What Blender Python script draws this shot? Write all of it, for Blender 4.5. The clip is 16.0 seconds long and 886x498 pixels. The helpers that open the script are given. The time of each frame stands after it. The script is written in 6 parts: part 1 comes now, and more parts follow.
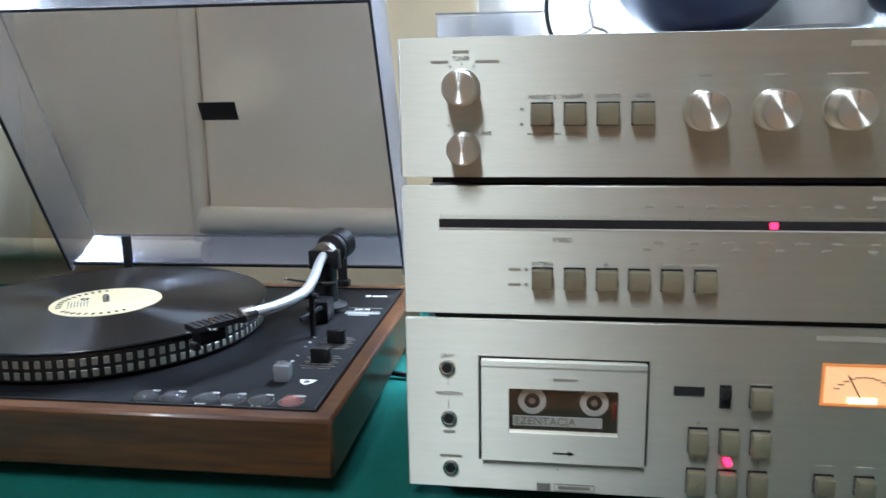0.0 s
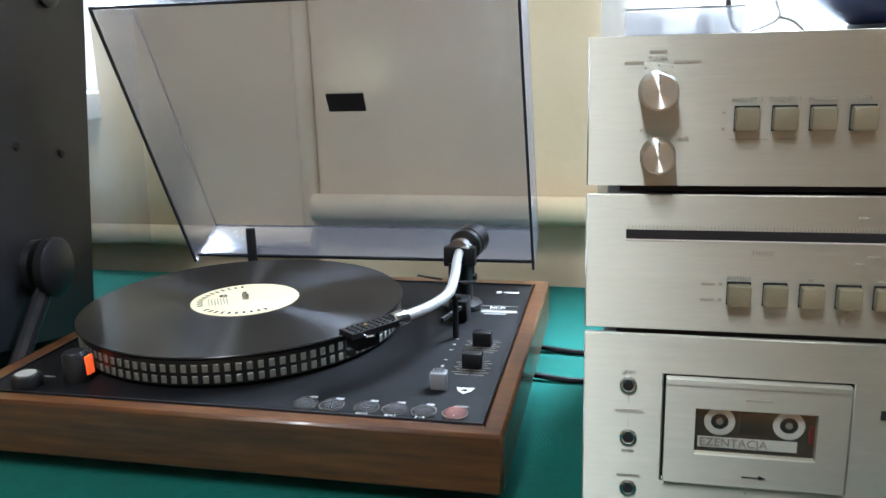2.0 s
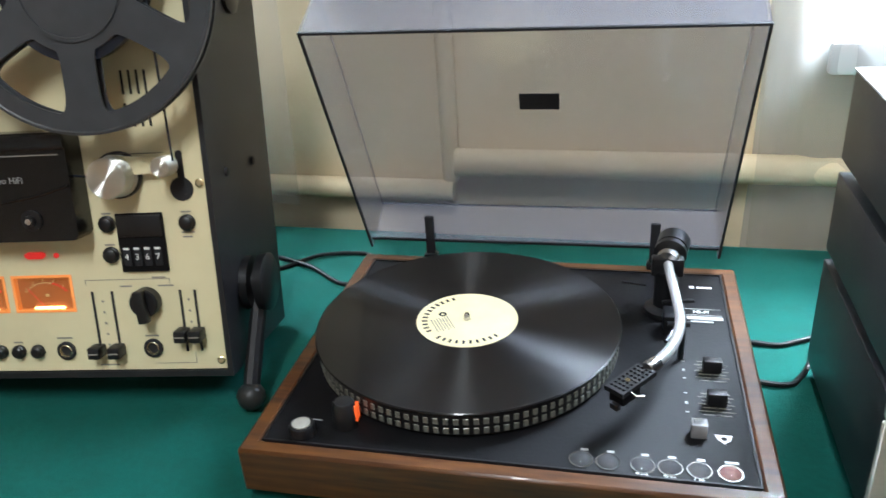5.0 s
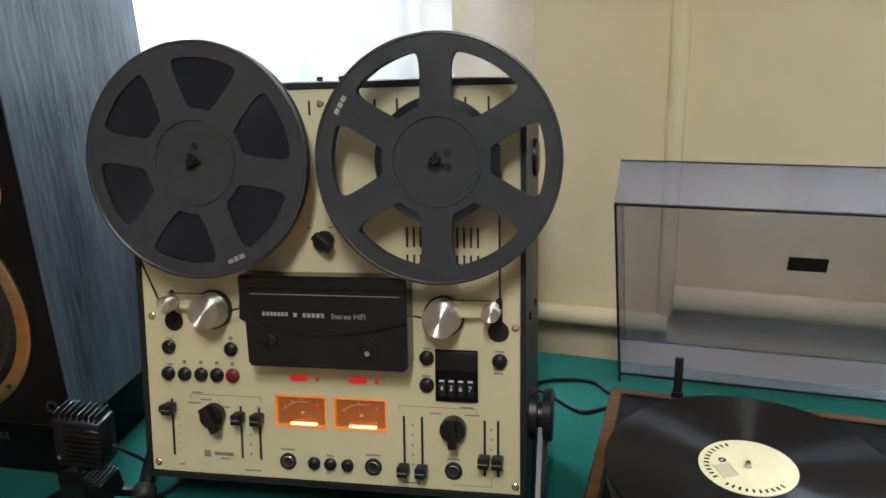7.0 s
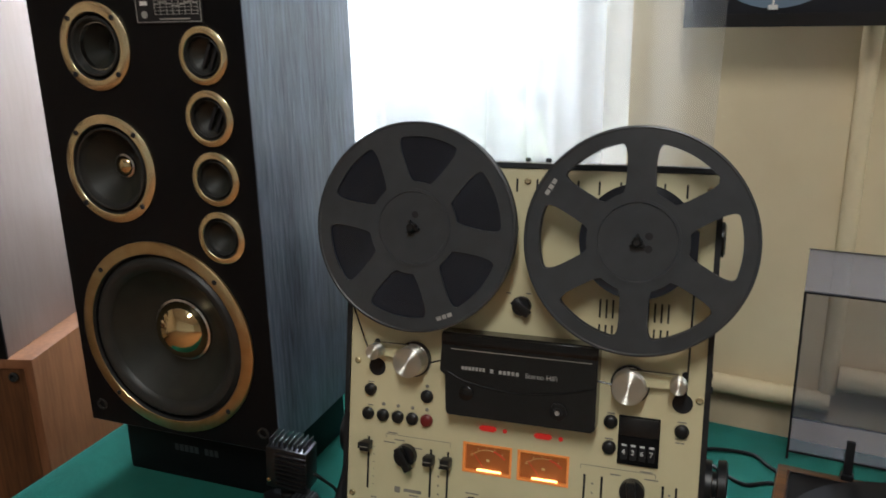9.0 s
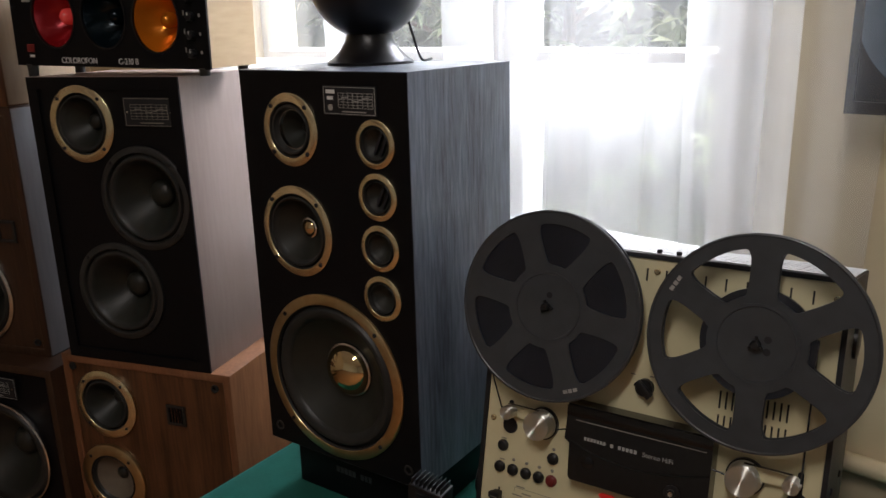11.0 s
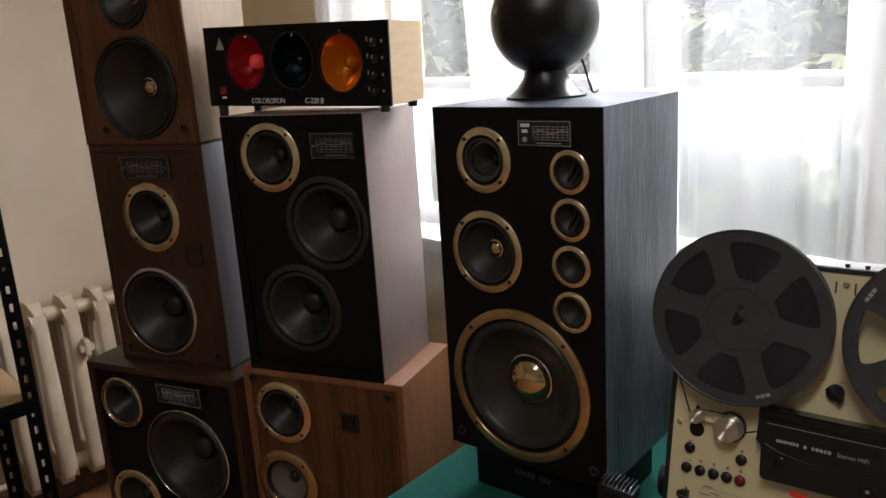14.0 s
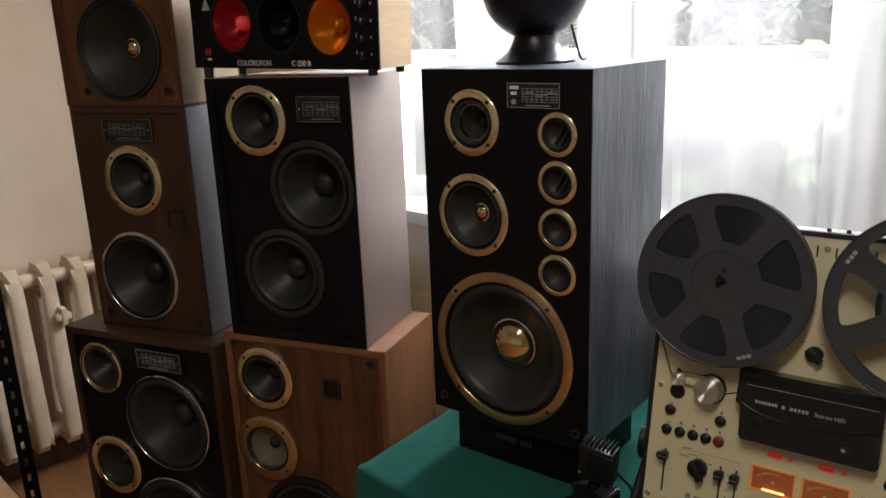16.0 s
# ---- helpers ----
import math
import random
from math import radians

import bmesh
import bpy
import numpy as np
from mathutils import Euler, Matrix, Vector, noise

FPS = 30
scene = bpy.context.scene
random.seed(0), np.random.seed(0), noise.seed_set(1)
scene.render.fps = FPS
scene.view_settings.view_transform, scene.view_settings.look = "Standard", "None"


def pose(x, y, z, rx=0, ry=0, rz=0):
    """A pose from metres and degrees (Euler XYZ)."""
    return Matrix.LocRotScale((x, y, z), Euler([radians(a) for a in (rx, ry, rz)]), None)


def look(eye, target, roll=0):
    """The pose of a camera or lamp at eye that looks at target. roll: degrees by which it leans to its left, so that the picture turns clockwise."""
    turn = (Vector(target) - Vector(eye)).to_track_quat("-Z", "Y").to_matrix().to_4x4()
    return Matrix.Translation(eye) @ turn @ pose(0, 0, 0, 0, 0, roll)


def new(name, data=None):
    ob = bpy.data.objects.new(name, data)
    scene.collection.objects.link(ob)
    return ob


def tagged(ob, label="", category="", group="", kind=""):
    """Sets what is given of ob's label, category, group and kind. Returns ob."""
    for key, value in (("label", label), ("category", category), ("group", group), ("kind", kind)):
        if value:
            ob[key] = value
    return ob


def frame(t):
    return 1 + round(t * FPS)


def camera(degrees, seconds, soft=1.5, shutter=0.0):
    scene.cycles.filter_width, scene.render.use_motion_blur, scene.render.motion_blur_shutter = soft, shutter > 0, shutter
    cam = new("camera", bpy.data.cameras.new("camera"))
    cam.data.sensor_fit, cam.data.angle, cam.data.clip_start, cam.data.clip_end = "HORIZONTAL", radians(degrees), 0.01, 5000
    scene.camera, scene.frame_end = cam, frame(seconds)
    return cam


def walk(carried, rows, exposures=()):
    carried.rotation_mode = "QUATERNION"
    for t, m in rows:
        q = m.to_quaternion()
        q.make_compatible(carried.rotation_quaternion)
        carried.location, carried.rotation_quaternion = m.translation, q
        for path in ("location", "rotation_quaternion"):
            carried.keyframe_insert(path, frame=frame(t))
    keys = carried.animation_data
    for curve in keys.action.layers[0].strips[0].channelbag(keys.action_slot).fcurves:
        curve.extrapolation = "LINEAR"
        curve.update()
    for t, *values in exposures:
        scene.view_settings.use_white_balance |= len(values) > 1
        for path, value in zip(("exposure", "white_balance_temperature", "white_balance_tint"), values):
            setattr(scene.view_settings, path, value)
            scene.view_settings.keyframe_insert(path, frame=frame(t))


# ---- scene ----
cam = camera(58.4, 16.0, shutter=0.35)
PATH = [
    (0, (0.048, -0.017, 1.035), (-0.255, 1.917, 0.623), -0.9),
    (0.5, (0.018, -0.001, 1.048), (-0.359, 1.919, 0.634), -1.1),
    (1, (-0.007, -0.02, 1.06), (-0.461, 1.878, 0.624), -1.9),
    (1.5, (-0.028, -0.045, 1.06), (-0.508, 1.84, 0.597), -1.8),
    (2, (-0.033, -0.001, 1.056), (-0.484, 1.888, 0.577), -1.7),
    (2.5, (-0.045, 0.053, 1.078), (-0.565, 1.912, 0.553), -1.7),
    (3, (-0.061, 0.047, 1.149), (-0.624, 1.838, 0.458), -1.9),
    (3.2, (-0.062, 0.042, 1.164), (-0.61, 1.816, 0.42), -2.0),
    (5.3, (-0.273, -0.011, 1.265), (-0.714, 1.729, 0.384), -3.4),
    (5.5, (-0.297, -0.022, 1.282), (-0.737, 1.737, 0.438), -2.6),
    (6, (-0.345, -0.051, 1.311), (-0.918, 1.709, 0.554), -3.0),
    (6.5, (-0.399, -0.082, 1.325), (-1.068, 1.676, 0.644), -3.1),
    (7, (-0.439, -0.119, 1.349), (-1.082, 1.653, 0.68), -2.5),
    (7.5, (-0.461, -0.146, 1.35), (-1.138, 1.612, 0.68), -1.8),
    (8, (-0.484, -0.172, 1.355), (-1.233, 1.551, 0.669), -1.8),
    (8.5, (-0.499, -0.199, 1.381), (-1.272, 1.532, 0.745), -1.4),
    (9, (-0.505, -0.222, 1.41), (-1.406, 1.472, 0.842), -1.2),
    (9.2, (-0.505, -0.228, 1.419), (-1.432, 1.456, 0.866), -1.1),
    (11.3, (-0.403, -0.254, 1.541), (-1.711, 1.151, 0.98), -1.7),
    (11.5, (-0.412, -0.268, 1.547), (-1.71, 1.139, 0.97), -1.6),
    (12, (-0.479, -0.325, 1.551), (-1.763, 1.117, 1.027), -2.0),
    (12.5, (-0.506, -0.369, 1.565), (-1.774, 1.112, 1.118), -2.3),
    (13, (-0.492, -0.415, 1.573), (-1.765, 1.056, 1.106), -3.2),
    (13.5, (-0.467, -0.438, 1.568), (-1.855, 0.921, 1.09), -4.2),
    (14, (-0.47, -0.456, 1.569), (-1.888, 0.863, 1.07), -3.6),
    (14.5, (-0.476, -0.479, 1.565), (-1.921, 0.81, 1.067), -2.6),
    (15, (-0.476, -0.486, 1.558), (-1.903, 0.822, 1.055), -2.5),
    (15.5, (-0.471, -0.475, 1.543), (-1.871, 0.855, 1.025), -2.2),
    (16, (-0.472, -0.476, 1.532), (-1.846, 0.875, 0.996), -2.2),
]
EXPOSURES = [(0, 0.95, 5350, 10), (1.5, 1.1, 5600, 9), (3.2, 1.25, 5600, 9), (5.5, 1.05, 5900, 8), (6.0, 0.95, 6000, 8), (7.0, 0.65, 6100, 9), (9.0, 0.25, 6300, 10), (11.5, -0.6, 6700, 18), (12.5, -0.85, 6700, 17), (13.2, -0.75, 6700, 16), (14.2, -0.35, 6800, 17), (16.0, -0.2, 6800, 17)]
SKY, SUN, WINDOW_A, WINDOW_B, LAMP = 0.085, 3.2, 320.0, 560.0, 35.0
K = 1.03  # one unit of the plan in metres
walk(cam, [(t, look(Vector(eye) * K, Vector(target) * K, roll)) for t, eye, target, roll in PATH],
     exposures=EXPOSURES)

# ---- world and light ----
world = bpy.data.worlds.new("sky")
scene.world = world
world.use_nodes = True
wn = world.node_tree.nodes
sky = wn.new("ShaderNodeTexSky")
sky.sky_type, sky.sun_disc = "NISHITA", False
sky.sun_elevation, sky.sun_rotation = radians(48), radians(150)
world.node_tree.links.new(sky.outputs[0], wn["Background"].inputs[0])
wn["Background"].inputs[1].default_value = SKY

sun = new("sun", bpy.data.lights.new("sun", "SUN"))
sun.data.energy, sun.data.angle, sun.data.color = SUN, radians(0.6), (1.0, 0.95, 0.86)
sun.matrix_world = look((0, 0, 0), (-0.35, 0.62, -0.78))


def area(name, m, sx, sy, watts, colour):
    """A rectangular light."""
    ob = new(name, bpy.data.lights.new(name, "AREA"))
    ob.data.shape, ob.data.size, ob.data.size_y = "RECTANGLE", sx * K, sy * K
    ob.data.energy, ob.data.color = watts, colour
    m = m.copy()
    m.translation *= K
    ob.matrix_world = m
    return ob


area("window_light", look((-1.55, 1.80, 2.42), (-0.95, 0.4, 0.6)), 1.4, 0.8, WINDOW_A, (0.84, 0.92, 1.0))
area("window_light", look((0.72, 1.80, 2.42), (0.60, 0.6, 0.85)), 1.5, 0.8, WINDOW_B, (0.84, 0.92, 1.0))
area("lamp_light", look((-0.30, -1.05, 3.0), (-0.30, -1.0499, 0)), 0.24, 1.15, LAMP, (1.0, 0.985, 0.93))


# ---- materials ----
def mat(name, colour, rough=0.5, metal=0.0, second=None, scale=30.0, stretch=(1, 1, 1), bump=0.0, bump_scale=None,
        coat=0.0, amount=0.5, spread=0.12, alpha=1.0, transmission=0.0, aniso=0.0, axis="Y", emit=None, power=0.0, gloss=0.5):
    """A surface with grain at a fine and a coarse scale."""
    m = bpy.data.materials.new(name)
    m.use_nodes = True
    n, l = m.node_tree.nodes, m.node_tree.links
    p = n["Principled BSDF"]
    tc, mp = n.new("ShaderNodeTexCoord"), n.new("ShaderNodeMapping")
    mp.inputs["Scale"].default_value = stretch
    l.new(tc.outputs["Object"], mp.inputs[0])
    fine, wide = n.new("ShaderNodeTexNoise"), n.new("ShaderNodeTexNoise")
    fine.inputs["Scale"].default_value, fine.inputs["Detail"].default_value = scale, 6
    wide.inputs["Scale"].default_value, wide.inputs["Detail"].default_value = scale * 0.13, 3
    l.new(mp.outputs[0], fine.inputs[0]), l.new(mp.outputs[0], wide.inputs[0])
    both = n.new("ShaderNodeMath")
    both.operation = "ADD"
    l.new(fine.outputs[0], both.inputs[0]), l.new(wide.outputs[0], both.inputs[1])
    ramp = n.new("ShaderNodeMapRange")
    ramp.inputs[1].default_value, ramp.inputs[2].default_value = 1 - spread * 2, 1 + spread * 2
    l.new(both.outputs[0], ramp.inputs[0])
    mix = n.new("ShaderNodeMix")
    mix.data_type = "RGBA"
    second = second or tuple(c * (1 - amount * 0.5) for c in colour)
    mix.inputs[6].default_value, mix.inputs[7].default_value = (*second, 1), (*colour, 1)
    l.new(ramp.outputs[0], mix.inputs[0]), l.new(mix.outputs[2], p.inputs["Base Color"])
    rr = n.new("ShaderNodeMapRange")
    rr.inputs[3].default_value, rr.inputs[4].default_value = max(0.02, rough - 0.07), min(1.0, rough + 0.07)
    l.new(wide.outputs[0], rr.inputs[0]), l.new(rr.outputs[0], p.inputs["Roughness"])
    p.inputs["Metallic"].default_value, p.inputs["Coat Weight"].default_value = metal, coat
    p.inputs["Alpha"].default_value, p.inputs["Transmission Weight"].default_value = alpha, transmission
    p.inputs["Anisotropic"].default_value, p.inputs["Anisotropic Rotation"].default_value = aniso, 0.25 if aniso else 0.0
    p.inputs["Specular IOR Level"].default_value = gloss
    if aniso and not axis:  # brushed straight along x
        t = n.new("ShaderNodeCombineXYZ")
        t.inputs[0].default_value = 1.0
        l.new(t.outputs[0], p.inputs["Tangent"])
    elif aniso:
        t = n.new("ShaderNodeTangent")
        t.direction_type, t.axis = "RADIAL", axis
        l.new(t.outputs[0], p.inputs["Tangent"])
    if emit:
        p.inputs["Emission Color"].default_value, p.inputs["Emission Strength"].default_value = (*emit, 1), power
    if bump:
        b = n.new("ShaderNodeBump")
        b.inputs["Strength"].default_value, b.inputs["Distance"].default_value = bump, 0.002
        src = fine
        if bump_scale:
            src = n.new("ShaderNodeTexNoise")
            src.inputs["Scale"].default_value, src.inputs["Detail"].default_value = bump_scale, 4
            l.new(mp.outputs[0], src.inputs[0])
        l.new(src.outputs[0], b.inputs["Height"]), l.new(b.outputs[0], p.inputs["Normal"])
    return m


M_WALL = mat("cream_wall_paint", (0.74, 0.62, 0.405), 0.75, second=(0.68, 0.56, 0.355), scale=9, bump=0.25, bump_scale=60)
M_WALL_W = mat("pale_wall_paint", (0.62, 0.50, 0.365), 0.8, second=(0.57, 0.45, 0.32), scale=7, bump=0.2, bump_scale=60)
# for the unseen walls: tone chosen to limit light bounced onto the fronts
M_WALL_UNSEEN = mat("unseen_wall_low_bounce_beige", (0.58, 0.54, 0.45), 0.85, second=(0.53, 0.49, 0.41), scale=7)
M_CEIL = mat("white_ceiling_paint", (0.8, 0.79, 0.76), 0.85, scale=8)
M_FLOOR = mat("orange_parquet", (0.30, 0.142, 0.060), 0.42, second=(0.21, 0.092, 0.036), scale=12, stretch=(1, 9, 1), coat=0.3)
M_WHITE = mat("white_gloss_paint", (0.82, 0.82, 0.80), 0.4, scale=14, amount=0.15, bump=0.1)
M_ENAMEL = mat("ivory_radiator_enamel", (0.62, 0.51, 0.375), 0.42, second=(0.50, 0.39, 0.26), scale=16, bump=0.2, bump_scale=90)
M_CLOTH = mat("green_felt_cloth", (0.004, 0.079, 0.061), 0.92, second=(0.003, 0.058, 0.044), scale=160, bump=0.5, bump_scale=700, gloss=0.15)
M_CLOTH.node_tree.nodes["Principled BSDF"].inputs["Sheen Weight"].default_value = 0.18
M_CLOTH.node_tree.nodes["Principled BSDF"].inputs["Sheen Tint"].default_value = (0.3, 1.0, 0.85, 1)
M_CASSETTE = mat("smoky_brown_cassette_shell", (0.045, 0.032, 0.024), 0.3, scale=30)
M_TAPEWIN = mat("brown_tape_window", (0.035, 0.027, 0.021), 0.3, scale=60)
M_GREYSIDE = mat("grey_laminate", (0.14, 0.14, 0.148), 0.42, second=(0.115, 0.115, 0.12), scale=14, stretch=(6, 6, 1))
M_BEIGESIDE = mat("beige_laminate", (0.185, 0.128, 0.072), 0.45, second=(0.15, 0.10, 0.056), scale=14, stretch=(6, 6, 1))
M_WALNUT = mat("varnished_walnut", (0.100, 0.038, 0.0085), 0.38, second=(0.030, 0.011, 0.005), scale=16, stretch=(1, 11, 11), coat=0.25, spread=0.13, gloss=0.35)
M_OAKBROWN = mat("brown_wood_veneer", (0.130, 0.056, 0.023), 0.40, second=(0.048, 0.020, 0.009), scale=16, stretch=(12, 12, 0.7), spread=0.13, bump=0.08, gloss=0.3)
M_DARKVENEER = mat("dark_brown_veneer", (0.060, 0.029, 0.015), 0.42, second=(0.027, 0.013, 0.0075), scale=16, stretch=(11, 11, 1), spread=0.2, bump=0.08, gloss=0.3)
M_PINKVENEER = mat("pale_pinkish_veneer", (0.28, 0.212, 0.188), 0.38, second=(0.23, 0.17, 0.148), scale=14, stretch=(8, 8, 1), spread=0.2)
M_REDVENEER = mat("reddish_veneer", (0.25, 0.11, 0.05), 0.4, second=(0.13, 0.052, 0.023), scale=14, stretch=(9, 9, 1), spread=0.2, gloss=0.35)
M_PLY = mat("pale_birch_board", (0.55, 0.40, 0.23), 0.5, second=(0.47, 0.33, 0.185), scale=14, stretch=(6, 1, 6))
M_ASH = mat("black_ash_veneer", (0.022, 0.029, 0.040), 0.32, second=(0.148, 0.175, 0.218), scale=17, stretch=(9, 9, 1), spread=0.19, bump=0.35)
M_BLACK = mat("matt_black_paint", (0.004, 0.004, 0.0048), 0.5, scale=60, bump=0.08, bump_scale=300, gloss=0.15)
M_BLACKBOX = mat("black_grained_casing", (0.013, 0.0135, 0.015), 0.44, second=(0.008, 0.0085, 0.010), scale=80, bump=0.3, bump_scale=600, gloss=0.4)
M_BLKPLAST = mat("black_plastic", (0.0075, 0.0075, 0.0082), 0.36, scale=40, gloss=0.4)
M_REEL = mat("dark_grey_reel_plastic", (0.040, 0.045, 0.050), 0.34, scale=50, bump=0.04, gloss=0.45)
M_TAPE = mat("dark_brown_tape", (0.009, 0.012, 0.020), 0.25, aniso=0.8, scale=20)
M_CABLE = mat("black_cable_sleeve", (0.007, 0.007, 0.0075), 0.45, scale=40, gloss=0.25)
M_CREAM = mat("cream_enamelled_panel", (0.62, 0.56, 0.35), 0.42, second=(0.58, 0.525, 0.32), scale=40, bump=0.03)
M_ALU = mat("champagne_brushed_aluminium", (0.55, 0.55, 0.475), 0.58, 0.90, second=(0.47, 0.47, 0.40), scale=60, stretch=(1, 26, 30), spread=0.2, bump=0.06, aniso=0.95, axis=None)
M_ALUKNOB = mat("turned_aluminium", (0.80, 0.79, 0.72), 0.42, 1.0, second=(0.72, 0.72, 0.66), scale=60, aniso=1.0)
M_STEEL = mat("bright_steel", (0.70, 0.70, 0.69), 0.22, 1.0, scale=40)
M_DOT = mat("dull_silver_dot", (0.19, 0.19, 0.16), 0.4, 0.4, scale=60)
M_ARM = mat("satin_chromed_tube", (0.68, 0.68, 0.67), 0.30, 0.65, scale=40)
M_GLOSSBLACK = mat("glossy_black_plastic", (0.004, 0.004, 0.0045), 0.22, scale=40, gloss=0.45)
M_GREYSTEEL = mat("grey_painted_steel", (0.50, 0.50, 0.49), 0.5, 0.2, scale=30)
M_BUTTON = mat("greyish_beige_button", (0.20, 0.18, 0.115), 0.45, scale=60)
M_GOLD = mat("brass_anodised_ring", (0.80, 0.69, 0.45), 0.24, 0.95, second=(0.68, 0.57, 0.35), scale=50, aniso=0.4)
M_COPPER = mat("copper_anodised_ring", (0.52, 0.40, 0.22), 0.3, 0.95, second=(0.44, 0.31, 0.15), scale=50, aniso=0.4)
M_CONE = mat("dark_paper_cone", (0.019, 0.0200, 0.0155), 0.46, second=(0.013, 0.0135, 0.0105), scale=40, bump=0.15, gloss=0.35)
M_TANCONE = mat("greyish_tan_paper_cone", (0.15, 0.12, 0.088), 0.6, second=(0.12, 0.095, 0.07), scale=40, bump=0.15, gloss=0.2)
M_RUBBER = mat("black_rubber", (0.026, 0.026, 0.024), 0.42, scale=40, gloss=0.3)
M_DOME = mat("gold_mirror_dome", (0.70, 0.57, 0.33), 0.08, 1.0, scale=20, amount=0.1)
M_PAPER = mat("yellow_record_label", (0.68, 0.59, 0.34), 0.65, second=(0.62, 0.53, 0.29), scale=40)
M_INK = mat("black_print", (0.02, 0.02, 0.022), 0.6, scale=40, gloss=0.2)
M_GREYINK = mat("grey_print", (0.24, 0.225, 0.19), 0.6, scale=40)
M_FAINTINK = mat("faint_grey_print", (0.36, 0.34, 0.275), 0.6, scale=40)
M_WHITEINK = mat("white_print", (0.72, 0.72, 0.70), 0.6, scale=40, amount=0.1)
M_SILVERINK = mat("silver_print", (0.42, 0.42, 0.40), 0.45, 0.3, scale=40)
M_RED = mat("red_lens", (0.55, 0.02, 0.015), 0.3, scale=30, emit=(0.9, 0.03, 0.02), power=0.22)
M_REDLED = mat("lit_red_diode", (0.6, 0.02, 0.05), 0.3, scale=30, emit=(1.0, 0.02, 0.08), power=2.0)
M_ORANGEGLOW = mat("lit_neon_lamp", (0.7, 0.1, 0.02), 0.3, scale=30, emit=(1.0, 0.12, 0.02), power=0.35)
M_VU = mat("lit_meter_scale", (0.20, 0.065, 0.02), 0.5, second=(0.14, 0.04, 0.013), scale=60, emit=(1.0, 0.30, 0.05), power=0.12)
M_VUPALE = mat("lit_cream_meter_scale", (0.7, 0.5, 0.3), 0.5, scale=40, emit=(1.0, 0.42, 0.13), power=0.42)
M_VUEDGE = mat("lit_orange_meter_rim", (0.6, 0.22, 0.06), 0.4, scale=50, emit=(1.0, 0.30, 0.05), power=0.22)
M_BULB = mat("lit_meter_bulb", (1, 0.8, 0.4), 0.4, scale=30, emit=(1.0, 0.55, 0.18), power=5.0)
M_REDREFL = mat("red_lamp_reflector", (0.20, 0.007, 0.012), 0.22, 0.6, scale=20, emit=(1.0, 0.02, 0.02), power=0.03)
M_ORREFL = mat("orange_lamp_reflector", (0.75, 0.26, 0.015), 0.22, 0.6, second=(0.6, 0.19, 0.01), scale=20)
M_TEALREFL = mat("dark_teal_lamp_reflector", (0.003, 0.010, 0.015), 0.22, 0.6, scale=20)
M_REDBULB = mat("glowing_red_bulb", (0.8, 0.1, 0.1), 0.2, scale=20, emit=(1.0, 0.05, 0.03), power=0.12)
M_BLUE = mat("glossy_dark_blue_shell", (0.010, 0.019, 0.060), 0.34, scale=20, coat=0.1)
M_SPHERE = mat("satin_black_shell", (0.005, 0.005, 0.006), 0.33, scale=50, bump=0.1, bump_scale=500, gloss=0.35)
M_LEAF = mat("chestnut_leaf", (0.44, 0.50, 0.36), 0.36, second=(0.27, 0.34, 0.20), scale=6)
M_HEDGE = mat("dark_hedge_foliage", (0.20, 0.235, 0.165), 0.9, second=(0.12, 0.145, 0.095), scale=5, bump=0.8)
M_BARK = mat("grey_bark", (0.16, 0.13, 0.10), 0.9, second=(0.09, 0.07, 0.05), scale=14, stretch=(6, 6, 1), bump=0.8)
M_GRASS = mat("lawn", (0.16, 0.24, 0.07), 0.9, second=(0.10, 0.16, 0.045), scale=5, bump=0.5)
M_PAPERPRINT = mat("dark_poster_print", (0.012, 0.014, 0.02), 0.4, scale=20, gloss=0.3)
M_OVAL = mat("slate_blue_print", (0.16, 0.23, 0.31), 0.45, second=(0.11, 0.17, 0.24), scale=9)
M_CORRODED = mat("weathered_brown_wood", (0.14, 0.055, 0.025), 0.5, second=(0.08, 0.03, 0.015), scale=18, stretch=(3, 12, 12))
M_BOARD = mat("chipboard_shelf", (0.42, 0.27, 0.14), 0.6, second=(0.33, 0.20, 0.10), scale=30)
M_TRANSMILK = mat("scratched_clear_plastic", (0.42, 0.43, 0.46), 0.1, scale=30, amount=0.05, alpha=0.36)
M_CLEAR = mat("clear_acrylic_button", (0.16, 0.16, 0.17), 0.06, scale=30, amount=0.2, alpha=0.28, coat=1.0)
M_LITCLEAR = mat("reddish_clear_button", (0.50, 0.24, 0.21), 0.1, scale=30, alpha=0.38, coat=0.5, emit=(1.0, 0.25, 0.15), power=0.06)
M_DULLRED = mat("dark_red_plastic", (0.17, 0.012, 0.012), 0.35, scale=40)
M_MILKY = mat("milky_plastic_block", (0.19, 0.195, 0.20), 0.25, scale=30, coat=0.3)
M_GREYCARD = mat("light_grey_plastic", (0.60, 0.61, 0.60), 0.4, scale=30)


def record_material():
    """Grooved vinyl: rings of finer and coarser cut, with a lengthwise sheen."""
    m = mat("grooved_black_vinyl", (0.0035, 0.0035, 0.004), 0.27, aniso=1.0, axis="Z", scale=30, coat=0.25)
    p = m.node_tree.nodes["Principled BSDF"]
    m.node_tree.links.remove(p.inputs["Roughness"].links[0])
    p.inputs["Roughness"].default_value, p.inputs["Specular IOR Level"].default_value = 0.36, 0.42
    return m


